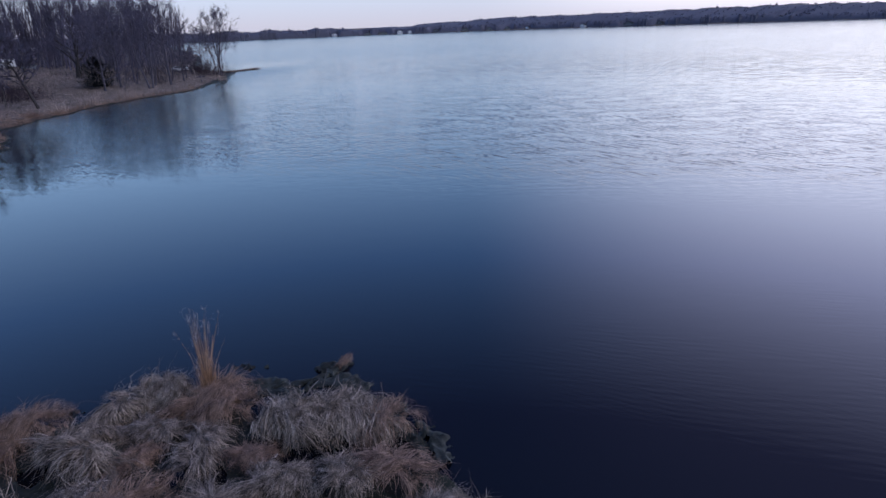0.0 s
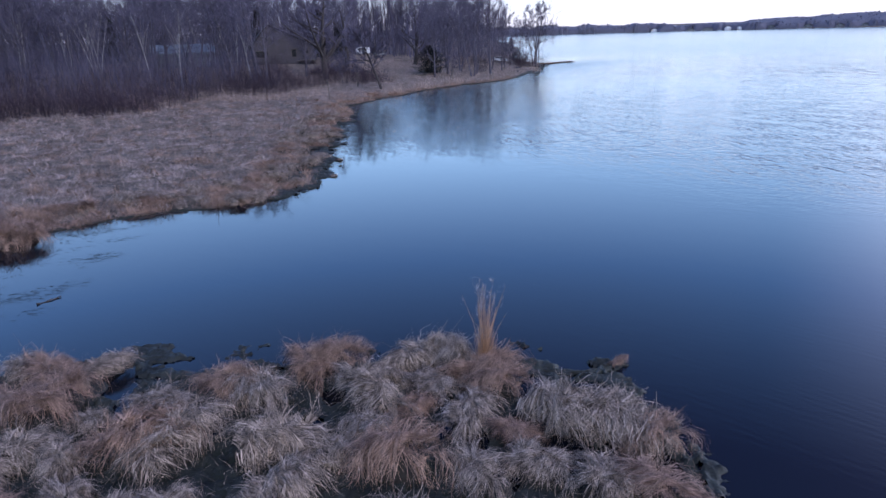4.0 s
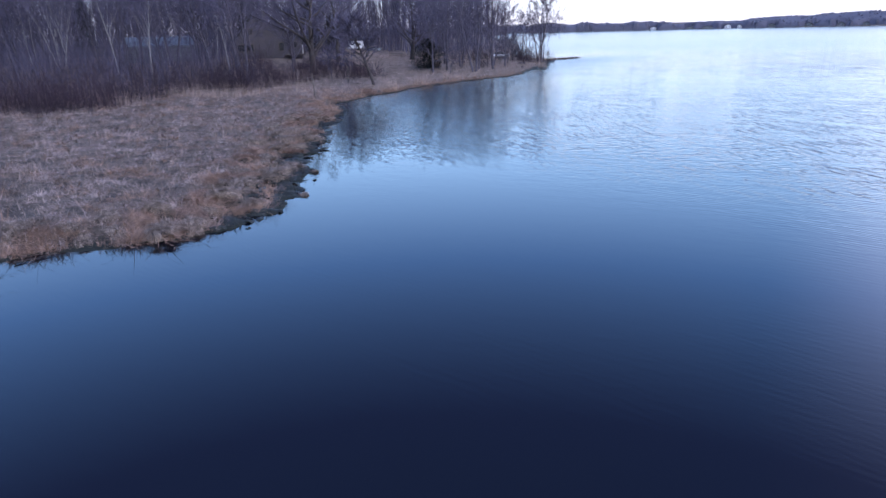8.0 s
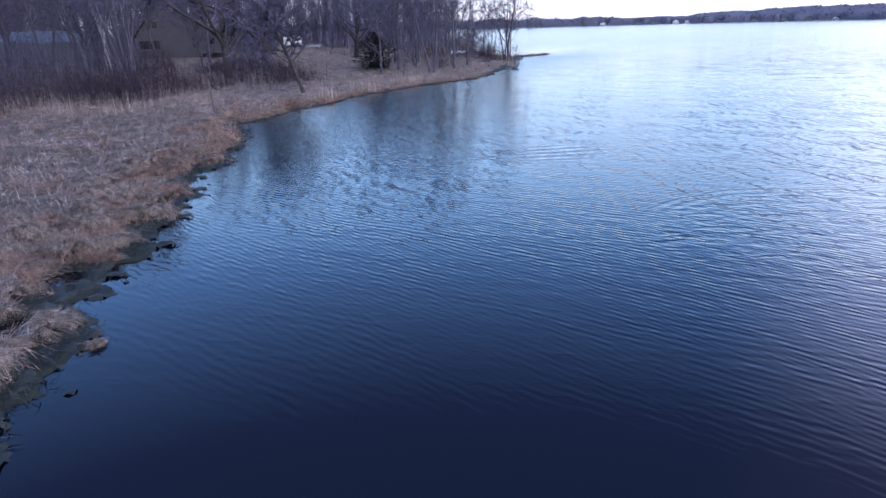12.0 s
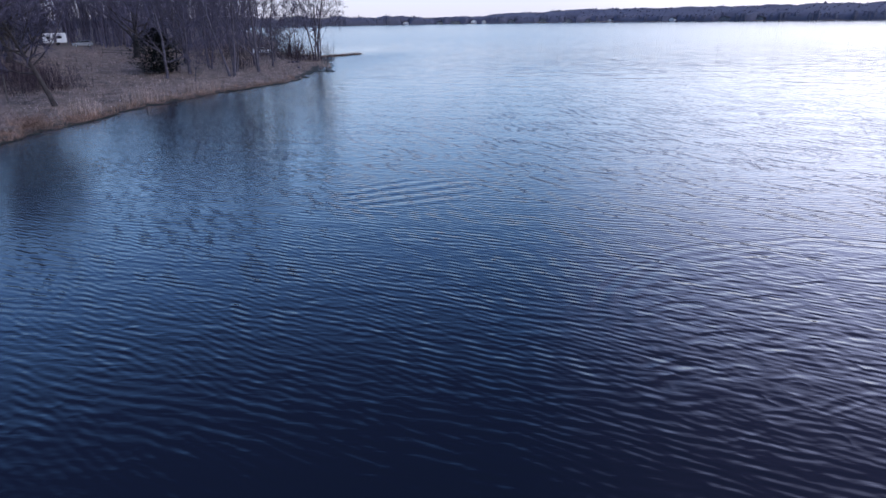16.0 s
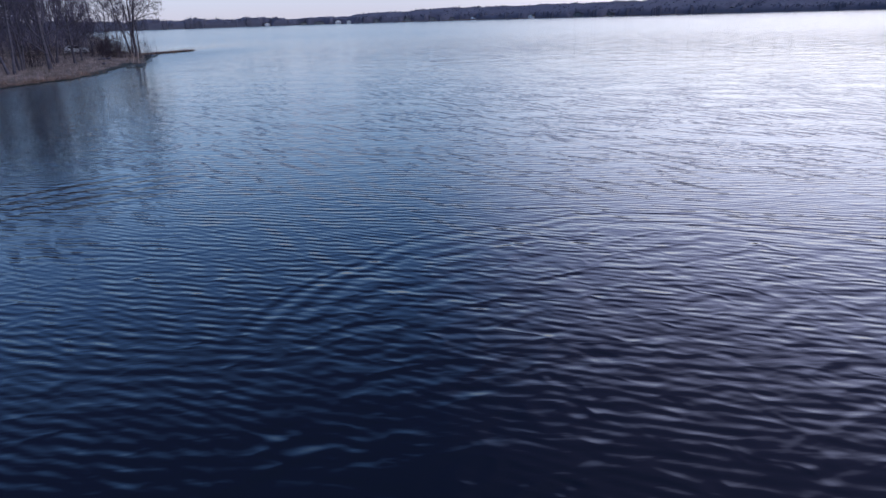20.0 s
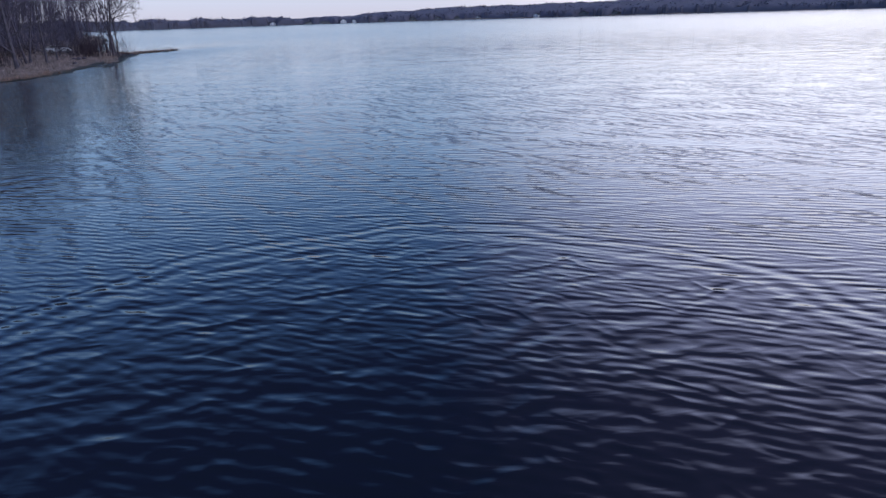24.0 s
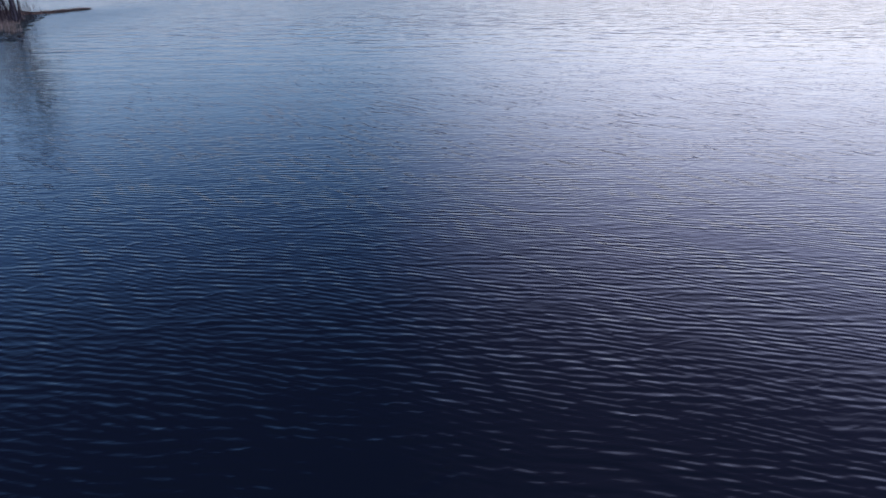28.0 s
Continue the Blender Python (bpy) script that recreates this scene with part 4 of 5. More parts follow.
# ---- trees ----
def grow(seed, h, limbs=14, subs=7, twigs=9, lean=0.0, forks=1, low=0.28, open_=0.75, r0=None, stout=0.48, reach=1.0):
    """A bare broadleaf tree. Gives the piles of its trunk and limbs, and the ribbons of its twigs."""
    g = np.random.default_rng(seed)
    wood, fine = Pile(), Pile()
    tw = []
    up = np.array([0, 0, 1.0])

    def path(p, d, length, n, bend, rise):
        pts = [np.asarray(p, float)]
        d = d / np.linalg.norm(d)
        for _ in range(n):
            d = d + g.normal(0, bend, 3) + up * rise
            d /= np.linalg.norm(d)
            pts.append(pts[-1] + d * length / n)
        return pts

    for fk in range(forks):
        a = g.uniform(0, 6.28)
        d = np.array([math.cos(a) * 0.16 * (forks > 1) + lean, math.sin(a) * 0.16 * (forks > 1), 1.0])
        hh = h * g.uniform(0.85, 1.0)
        r = (r0 or 0.0135 * h) / (1 + 0.35 * (forks - 1))
        start = np.array([math.cos(a), math.sin(a), 0]) * 0.25 * (forks > 1) + np.array([0, 0, -0.3])
        tr = path(start, d, hh, 11, 0.045, 0.012)
        rad = [r * (1 - i / 11.5) ** 0.8 for i in range(12)]
        rad[0] *= 1.35
        wood.tube(tr, rad, 7)
        for i in range(limbs // forks + 1):
            t = low + (0.97 - low) * (i + g.uniform(0, 1)) / (limbs // forks + 1)
            k = min(int(t * 11), 10)
            p = tr[k] + (tr[k + 1] - tr[k]) * (t * 11 - k)
            b = g.uniform(0, 6.28)
            ang = open_ * g.uniform(0.7, 1.25)
            ld = np.array([math.cos(b) * math.sin(ang), math.sin(b) * math.sin(ang), math.cos(ang)])
            ll = hh * g.uniform(0.28, 0.5) * (1.12 - t) * 1.5 * reach + 0.5
            lp = path(p, ld, ll, 5, 0.10, 0.07)
            lr = rad[k] * stout
            wood.tube(lp, [lr * (1 - j / 5.6) for j in range(6)], 4)
            for j in range(subs):
                u = 0.25 + 0.75 * (j + g.uniform(0, 1)) / subs
                q = min(int(u * 5), 4)
                sp = lp[q] + (lp[q + 1] - lp[q]) * (u * 5 - q)
                sd = (lp[q + 1] - lp[q]) / np.linalg.norm(lp[q + 1] - lp[q]) + g.normal(0, 0.6, 3)
                sl = ll * g.uniform(0.25, 0.5) * (1.15 - 0.5 * u)
                spth = path(sp, sd, sl, 3, 0.14, 0.06)
                sr = max(lr * 0.35, 0.012)
                fine.tube(spth, [sr, sr * 0.7, sr * 0.45, sr * 0.2], 3)
                for _ in range(twigs + 3):
                    w = g.uniform(0.15, 1)
                    q2 = min(int(w * 3), 2)
                    tp = spth[q2] + (spth[q2 + 1] - spth[q2]) * (w * 3 - q2)
                    td = (spth[q2 + 1] - spth[q2]) / np.linalg.norm(spth[q2 + 1] - spth[q2]) + g.normal(0, 0.55, 3) + up * 0.15
                    td /= np.linalg.norm(td)
                    tl = g.uniform(0.35, 1.0) * (0.45 + 0.045 * h)
                    mid = tp + td * tl * 0.5
                    tw.append([tp, mid + (td + g.normal(0, 0.2, 3)) * tl * 0.5])
    return wood, fine, np.array(tw), g


def tree(name, seed, label, bark=None, width=0.05, **kw):
    wood, fine, tw, g = grow(seed, **kw)
    ob = new(name)
    part("trunk", wood.mesh("trunk", bark or M_BARK, True), None, ob)
    side = g.normal(0, 1, (len(tw), 3))
    side /= np.linalg.norm(side, axis=1)[:, None]
    v, f = ribbons(tw, np.full(len(tw), width), side)
    base = len(fine.v)
    me = mesh("crown", fine.v + list(v), fine.f + [tuple(q) for q in (f + base).tolist()], M_TWIG)
    part("crown", me, None, ob)
    return tagged(ob, label, "tree")


def put(ob, first, x, y, s=1.0, turn=0.0, lean=0.0, group=""):
    """Stands ob itself (first) or a copy of it at x, y."""
    m = pose(x, y, spot(x, y) - 0.05, 0, lean, turn) @ Matrix.Diagonal((s, s, s, 1))
    o = ob if first else copy_thing(ob, pose(0, 0, 0))
    o.matrix_world = m
    if group:
        tagged(o, group=group)
    return o


KINDS = [tree("bare_tree", 300 + i, lab, h=hh, limbs=li, subs=su, twigs=twg, forks=fo, low=lo, open_=op) for i, (lab, hh, li, su, twg, fo, lo, op) in enumerate([
    ("tall bare broadleaf tree with a straight dark trunk", 16, 20, 7, 9, 1, 0.14, 1.0),
    ("bare broadleaf tree with wide dark limbs", 14, 16, 7, 9, 1, 0.22, 0.95),
    ("bare tree forking into several stems near the ground", 14, 21, 6, 9, 3, 0.2, 0.75),
    ("slender bare tree with a fine purple-brown crown", 13, 18, 7, 10, 1, 0.12, 0.9),
    ("bare tree with two leaning stems", 15, 18, 7, 9, 2, 0.22, 0.8),
    ("small crooked bare tree with a dense twiggy crown", 7.5, 14, 7, 10, 1, 0.25, 0.95)])]
KINDS.append(tree("bare_tree", 347, "leaning bare tree with a stout trunk and round crown", bark=M_DARKBARK, width=0.075, h=8.5, limbs=24, subs=9, twigs=14, low=0.3, open_=1.15, r0=0.18))
OAK = [tree("oak_tree", 322, "large bare oak with heavy spreading dark limbs", h=15, limbs=15, subs=11, twigs=8, low=0.16, open_=1.15, r0=0.55, bark=M_DARKBARK, width=0.06, stout=0.56, reach=1.35)]
BIRCHES = [tree("birch_tree", 330 + i, lab, bark=M_BIRCH, h=hh, limbs=li, subs=5, twigs=8, forks=fo, low=0.4, open_=0.5, r0=0.13) for i, (lab, hh, li, fo) in enumerate([
    ("slender white-barked birch, bare", 13, 12, 1), ("clump of three leaning white birch stems, bare", 13, 15, 3)])]
first = set()


def stand_tree(k, x, y, s=1.0, turn=0.0, lean=0.0, kinds=None, group="bare trees of the shore wood"):
    kinds = KINDS if kinds is None else kinds
    key = (id(kinds), k)
    ob = put(kinds[k], key not in first, x, y, s, turn, lean, group)
    first.add(key)
    return ob


# trees along the shore meadow and on the point: kind, x, y, size, lean
MEADOW_TREES = [(6, -5.3, 106.5, 1.1, -9), (3, 5.6, 131.5, 0.95, 0), (0, 9.0, 138.5, 0.85, 0), (2, 12.8, 147.0, 0.95, 0), (4, 13.6, 131.5, 0.9, 4), (0, 18.2, 137.5, 0.9, 3),
                (2, 15.2, 139.0, 0.95, 0), (1, 33.2, 159.5, 1.1, 0), (2, 34.2, 163.0, 0.95, 2), (4, 33.0, 161.0, 0.9, -2), (2, 34.8, 181.0, 0.7, 3), (3, 33.6, 182.5, 0.8, -3)]
POINT_TREES = [(3, 27.0, 171.5, 0.55, 0), (4, 20.5, 152.0, 0.9, 0), (3, 22.5, 148.0, 0.8, 4),
               (0, 10.5, 160.0, 1.0, 0), (5, 29.5, 176.0, 0.75, 0), (5, 31.3, 186.0, 0.7, 0), (5, -12.5, 118.0, 0.7, 0), (3, -20.5, 131.0, 1.0, 0), (0, 6.8, 178.0, 1.0, 0)]
BACK_TREES = [(4, 22.0, 186.0, 0.9, 0), (3, 25.0, 158.0, 0.6, 0), (2, -14.0, 160.0, 1.1, 0), (1, -30.5, 147.0, 0.95, 0),
              (3, -22.5, 149.0, 1.0, 0), (5, 8.5, 127.5, 0.6, 8), (2, 7.3, 143.5, 0.9, 0)]
SHORE_TREES = MEADOW_TREES + POINT_TREES + BACK_TREES
rng = random.Random(11)
for k, x, y, s, lean in SHORE_TREES:
    stand_tree(k, x, y, s * (1.22 if y < 157 and k != 5 else 1.12), rng.uniform(0, 360) if abs(lean) < 5 else 0, lean)
for k, x, y, s in [(1, -66.9, 132, 1.0), (0, -63.1, 137, 1.1), (0, -46.1, 116, 1.0), (0, -39.3, 111, 1.05), (0, -47.5, 178.5, 1.1), (1, -66.3, 142, 1.1), (0, -29, 118, 0.9), (0, -45.7, 140.5, 1.0), (0, -52.4, 172, 1.05),
                   (1, -57, 121, 1.0), (0, -73, 126, 1.0), (0, -35, 135, 0.95), (0, -79, 140, 1.1)]:
    stand_tree(k, x, y, s, rng.uniform(0, 360), 0, BIRCHES, "birches in the shore wood")
put(OAK[0], True, -16.4, 127.2, 1.15, 40)
put(OAK[0], False, -13.5, 152, 1.0, 200)
put(OAK[0], False, 3.5, 172, 1.0, 120)
spots = [(x, y) for _, x, y, *_ in SHORE_TREES]
count = 0
for tries in range(6000):
    if count >= 175:
        break
    x, y = rng.uniform(-135, 28), rng.uniform(88, 262)
    if y < 112 - 0.40 * (x + 30) and x > -62 or x > -18 and y < 168 or x > 8 and y < 205 or float(inland(np.array([(x, y)]), MAIN)[0]) < 14:
        continue
    if -36 < x < -16 and 136 < y < 176 or -64 < x < -42 and 146 < y < 166 or any((x - a) ** 2 + (y - c) ** 2 < 11 for a, c in spots):
        continue
    if -16 < x < 2 and 205 < y < 232 or y < 222 and -4.5 - 0.058 * (y - 37) < x < 1.2 + 0.02 * (y - 37):
        continue
    if 100 < y < 158 and abs(x + 0.5 + 0.2336 * (y - 37)) < 1 + 0.05 * (y - 37):
        continue
    spots.append((x, y))
    stand_tree(rng.choice((0, 1, 1, 2, 3, 4)), x, y, rng.uniform(1.15, 1.65), rng.uniform(0, 360), rng.uniform(-3, 3))
    count += 1


def conifer(seed, h, r, label):
    """A dark evergreen: a stem with whorls of drooping boughs made of needle sprays."""
    g = np.random.default_rng(seed)
    ob = new("conifer")
    pl = Pile()
    pl.tube([(0, 0, -0.3), (0, 0, h * 0.5), (0, 0, h)], [0.03 * h * 0.6, 0.02 * h * 0.6, 0.01], 6)
    part("trunk", pl.mesh("trunk", M_BARK), None, ob)
    n = int((900 if h < 9 else 430) * h)
    z = g.uniform(0.06, 1, n) ** 1.1
    rad = r * (np.sin(np.pi * (0.16 + 0.82 * z)) if h < 9 else (1 - z) ** 0.75) * g.uniform(0.2, 1.2, n)
    a = g.uniform(0, 6.28, n)
    roots = np.stack([rad * np.cos(a), rad * np.sin(a), z * h], 1)
    p, w, s = blades(g, roots, g.uniform(0.35, 0.75, n), g.uniform(0.9, 1.6, n), g.uniform(0, 0.5, n), a + g.normal(0, 0.5, n), g.uniform(0.14, 0.26, n), 3)
    part("foliage", ribbon_mesh("foliage", p, w, s, M_NEEDLE), None, ob)
    return tagged(ob, label, "tree")


for i, (x, y, h, r) in enumerate([(5.2, 140, 5.9, 3.2), (-22, 182, 14, 3.4), (-17, 182, 10, 3.0), (-40, 190, 15, 3.6), (-75, 175, 14, 3.6)]):
    ob = conifer(500 + i, h, r, "dense dark conifer among the bare trees" if i else "low dark spreading conifer on the shore meadow")
    ob.location = (x, y, spot(x, y))


def brush(name, n, region, tall, label, seed, mat, per=7, lo=0.25):
    """Thickets of thin stems that fan out from the ground."""
    g = np.random.default_rng(seed)
    P = region(g, n)
    m = len(P)
    roots = np.column_stack([P, height(P)])
    L = tall * g.uniform(0.5, 1.1, m) * (1 + 0.34 * np.clip(patchy(P, 6.0, seed + 1), -1.4, 1.7))
    b = g.uniform(0, 6.28, m)
    p, w, s = blades(g, roots, L, g.uniform(0, 0.75, m), g.uniform(-0.4, 0.3, m), b, g.uniform(0.02, 0.042, m), 4)
    i = np.repeat(np.arange(m), per)
    k = len(i)
    t = g.uniform(lo, 1, k)
    seg = np.minimum((t * 3).astype(int), 2)
    fr = (t * 3 - seg)[:, None]
    q = p[i, seg] * (1 - fr) + p[i, seg + 1] * fr
    p2, w2, s2 = blades(g, q, g.uniform(0.3, 0.8, k) * tall / 3.0, g.uniform(0.2, 1.2, k), g.uniform(-0.5, 0.3, k), g.uniform(0, 6.28, k), g.uniform(0.014, 0.03, k), 2)
    ob = new(name, join_ribbons(name, (p, w, s), (p2, w2, s2), mat))
    return tagged(ob, label, "shrubs", kind="stuff")


def thicket_region(g, n):
    P = np.stack([g.uniform(-95, -13, n * 3), g.uniform(70, 150, n * 3)], 1)
    edge = np.interp(P[:, 0], [-95, -60, -45, -36, -33, -30, -22, -17, -13], [68, 70, 78, 79, 90, 102, 101, 112, 124])
    depth = P[:, 1] - edge + 2.6 * patchy(P * np.array([1, 0.2]), 7.0, 66)
    wide = np.interp(P[:, 0], [-95, -45, -28, -18, -13], [52, 48, 34, 12, 5])
    ok = (depth > 0) & (depth < wide) & (g.uniform(0, 1, len(P)) < 0.35 + 0.65 * (depth < 9))
    return P[ok][:n]


brush("thicket", 19000, thicket_region, 3.3, "dense leafless purple-brown thicket behind the marsh", 61, M_THICKET, per=8)


def understory(g, n):
    P = np.stack([g.uniform(-130, 45, n * 3), g.uniform(135, 285, n * 3)], 1)
    ok = ~((np.abs(P[:, 0] + 0.5 + 0.058 * (P[:, 1] - 37)) < 4.5) & (P[:, 1] < 224)) & (P[:, 1] > 150 - 0.2 * P[:, 0]) & (inland(P, MAIN) > 4) & ~((P[:, 0] > -5) & (P[:, 1] < 192))
    return P[ok][:n]


brush("undergrowth", 8000, understory, 6.0, "bare undergrowth saplings in the shore wood", 62, M_TWIG, per=9)


def sapling_region(g, n):
    P = np.stack([g.uniform(-110, -14, n * 4), g.uniform(92, 160, n * 4)], 1)
    edge = np.interp(P[:, 0], [-110, -60, -45, -33, -30, -22, -17, -14], [76, 82, 86, 96, 108, 110, 124, 140])
    ok = (P[:, 1] > edge) & ~((P[:, 0] > -31) & (P[:, 1] > 114)) & ~((P[:, 0] > -38) & (P[:, 0] < -15) & (P[:, 1] > 150)) & ~((P[:, 0] > -68) & (P[:, 0] < -43) & (P[:, 1] > 145))
    ok &= np.abs(P[:, 0] + 0.5 + 0.2336 * (P[:, 1] - 37)) > 0.055 * (P[:, 1] - 37)
    return P[ok][:n]


brush("saplings", 5000, sapling_region, 6.5, "tall bare saplings and suckers at the edge of the wood", 64, M_TWIG, per=12, lo=0.1)


def point_brush(g, n):
    c = [(33.5, 161), (30.5, 160), (31, 172), (28, 182), (33, 178), (30, 166), (20, 178), (34, 186), (25, 190), (14, 158), (18, 145)]
    return np.concatenate([np.array(q) + g.normal(0, 1.6, (n // len(c), 2)) for q in c])


brush("point_shrubs", 1400, point_brush, 3.8, "bare grey shrubs on the point", 63, M_THICKET)


def meadow_brush(g, n):
    c = [(-13.5, 136, 2.2), (-10.5, 131, 2.0), (-15, 140, 2.4), (-9.5, 121, 2.0), (-6.8, 124, 1.8), (-18.5, 135, 1.6)]
    return np.concatenate([np.array((x, y)) + g.normal(0, r, (n // len(c), 2)) for x, y, r in c])


brush("meadow_shrubs", 1100, meadow_brush, 2.6, "low tangle of bare red-brown shrubs behind the meadow", 65, M_THICKET, per=12, lo=0.1)
# dark trees that stand before the grey house
for x, y, k in [(-46.5, 121, 2), (-49.0, 125, 4), (-52.0, 123, 3), (-43.0, 150, 2), (-40.0, 118, 3)]:
    stand_tree(k, x, y, 1.15, rng.uniform(0, 360))


def distant_trees(name, n, spots, tall, label, seed):
    """Bare trees far behind the shore wood: a stem and a brush of twigs each."""
    g = np.random.default_rng(seed)
    roots = np.column_stack([spots, height(spots)])
    m = len(roots)
    L = tall * g.uniform(0.7, 1.15, m)
    p, w, s = blades(g, roots, L, g.uniform(0, 0.06, m), g.uniform(-0.1, 0.1, m), g.uniform(0, 6.28, m), g.uniform(0.3, 0.5, m), 4)
    i = np.repeat(np.arange(m), n)
    k = len(i)
    t = g.uniform(0.08, 1, k)
    seg = np.minimum((t * 3).astype(int), 2)
    fr = (t * 3 - seg)[:, None]
    q = p[i, seg] * (1 - fr) + p[i, seg + 1] * fr
    p2, w2, s2 = blades(g, q, L[i] * g.uniform(0.12, 0.34, k), g.uniform(0.2, 0.9, k), g.uniform(-0.5, 0.1, k), g.uniform(0, 6.28, k), g.uniform(0.06, 0.14, k), 2)
    ob = new(name, join_ribbons(name, (p, w, s), (p2, w2, s2), M_TWIG))
    return tagged(ob, label, "woods", kind="stuff")


g = np.random.default_rng(70)
Q = np.stack([g.uniform(-330, 75, 1700), g.uniform(215, 430, 1700)], 1)
Q = Q[(inland(Q, MAIN) > 6)][:1150]
Q = np.concatenate([Q, np.stack([g.uniform(-26, 26, 90), g.uniform(224, 262, 90)], 1)])
distant_trees("back_wood", 70, Q, 22, "bare woods deep behind the shore", 71)
Q = np.stack([g.uniform(-260, -95, 420), g.uniform(75, 240, 420)], 1)
distant_trees("side_wood", 70, Q[:260], 19, "bare woods beside the marsh", 72)


# ---- far shore ----
# x, y, width, eave, ridge, grey or white, turn
CORNER_HOUSES = [(487, 933, 8, 3.2, 5.2, 0, 20), (500, 925, 6, 2.8, 4.4, 0, 30), (462, 944, 14, 2.6, 3.6, 1, 24), (440, 952, 10, 2.4, 3.4, 1, 24), (532, 900, 8, 3, 5, 1, 40), (565, 868, 9, 3, 5.2, 1, 42),
                 (593, 843, 8, 3, 5, 1, 42), (612, 822, 7, 3, 4.6, 1, 45)]
SIDE_HOUSES = [(628, 795, 6, 2.6, 4, 0, 60), (676, 640, 12, 3.4, 5.6, 1, 70), (652, 702, 7, 3, 4.8, 0, 72), (745, 470, 9, 4, 6, 1, 74), (758, 452, 8, 4, 6.2, 1, 76), (395, 975, 8, 2.6, 4.4, 0, 12),
               (690, 600, 8, 3.2, 5, 1, 72)]
FARHOUSES = CORNER_HOUSES + SIDE_HOUSES


def hazy_far_wood():
    """Rows of leafless and evergreen trees on the hills across the lake, uneven along the skyline."""
    g = np.random.default_rng(80)
    line = np.array(FAR[:11], float)
    seg = np.hypot(*np.diff(line, axis=0).T)
    cum = np.concatenate([[0], np.cumsum(seg)])
    n = 4200
    t = g.uniform(0, cum[-1], n)
    x, y = np.interp(t, cum, line[:, 0]), np.interp(t, cum, line[:, 1])
    dv = np.diff(line, axis=0) / seg[:, None]
    dv = np.concatenate([dv[:1], (dv[1:] + dv[:-1]) / 2, dv[-1:]])
    nrm = np.stack([-np.interp(t, cum, dv[:, 1]), np.interp(t, cum, dv[:, 0])], 1)
    nrm /= np.linalg.norm(nrm, axis=1)[:, None]
    depth = 4 + 120 * g.uniform(0, 1, n) ** 1.4
    P = np.stack([x, y], 1) + nrm * depth[:, None]
    z = height(P)
    hill = 1.5 - 0.5 * sstep(P[:, 0], 330, 520) + 0.1 * sstep(P[:, 0], 500, 700)
    roll_ = patchy(np.stack([t, 0 * t], 1), 90.0, 81) * 0.10 + patchy(np.stack([t, 0 * t], 1), 22.0, 82) * 0.05
    hh = g.uniform(6.4, 7.6, n) * hill * (1 + np.clip(roll_, -0.25, 0.4)) * np.where(g.uniform(0, 1, n) < 0.02, 1.2, 1)
    clear = np.ones(n, bool)
    for hx, hy, hw, *_ in FARHOUSES:
        clear &= np.hypot(P[:, 0] - hx, P[:, 1] - hy) > 0.6 * hw + 7
    P, z, hh, t, n = P[clear], z[clear], hh[clear], t[clear], int(clear.sum())
    rr = hh * g.uniform(0.16, 0.36, n)
    sides, rings = 5, ((0.8, 0.0), (1.0, 0.42), (0.85, 0.74), (0.4, 0.94))
    a = np.arange(sides) * 2 * math.pi / sides
    V = []
    for q, f in rings:
        jr, jz = g.uniform(0.75, 1.2, (n, sides)), g.uniform(-0.07, 0.07, (n, sides))
        V.append(np.stack([P[:, 0:1] + rr[:, None] * q * jr * np.cos(a), P[:, 1:2] + rr[:, None] * q * jr * np.sin(a), z[:, None] + hh[:, None] * (f + jz)], -1))
    V = np.stack(V, 1)
    m = len(rings)
    base = (np.arange(n) * m * sides)[:, None, None] + (np.arange(m - 1) * sides)[None, :, None]
    i, j = np.arange(sides)[None, None], (np.arange(sides)[None, None] + 1) % sides
    F = np.stack([base + i, base + j, base + sides + j, base + sides + i], -1).reshape(-1, 4)
    ob = new("far_woods", mesh("far_woods", V.reshape(-1, 3), [tuple(q) for q in F.tolist()], M_HAZY_WOOD))
    tagged(ob, "dark leafless woods along the far shore of the lake", "woods", kind="stuff")
    # the closed canopy behind the first row, lumpy and continuous
    tt = np.arange(0, cum[-1], 2.6)
    c = len(tt)
    bx, by = np.interp(tt, cum, line[:, 0]), np.interp(tt, cum, line[:, 1])
    nn = np.stack([-np.interp(tt, cum, dv[:, 1]), np.interp(tt, cum, dv[:, 0])], 1)
    nn /= np.linalg.norm(nn, axis=1)[:, None]
    along = np.stack([tt, 0 * tt], 1)
    top = 7.0 * (1.5 - 0.5 * sstep(bx, 330, 520) + 0.1 * sstep(bx, 500, 700)) * (1 + np.clip(0.10 * patchy(along, 90.0, 81) + 0.05 * patchy(along, 22.0, 82) + 0.04 * patchy(along, 9.0, 83), -0.3, 0.4))
    sheet = []
    for deep, part_of in ((3, -0.05), (3.5, 0.35), (5, 0.62), (8, 0.8), (14, 0.9), (26, 0.97), (50, 1.0), (90, 0.98), (130, 0.9)):
        q = np.stack([bx, by], 1) + nn * (deep * g.uniform(0.85, 1.25, c))[:, None]
        up_ = top * (part_of + g.normal(0, 0.035, c))
        for hx, hy, hw, *_ in FARHOUSES:
            up_ *= 1 - 0.97 * (np.hypot(q[:, 0] - hx, q[:, 1] - hy) < 0.6 * hw + 5)
        sheet.append(np.column_stack([q, height(q) + up_]))
    rows_ = len(sheet)
    idx = (np.arange(rows_ - 1)[:, None] * c + np.arange(c - 1)[None]).ravel()
    F = np.stack([idx, idx + 1, idx + c + 1, idx + c], 1)
    ob = new("far_canopy", quad_mesh("far_canopy", np.concatenate(sheet), F, M_HAZY_WOOD))
    tagged(ob, "closed canopy of leafless woods across the lake", "woods", kind="stuff")
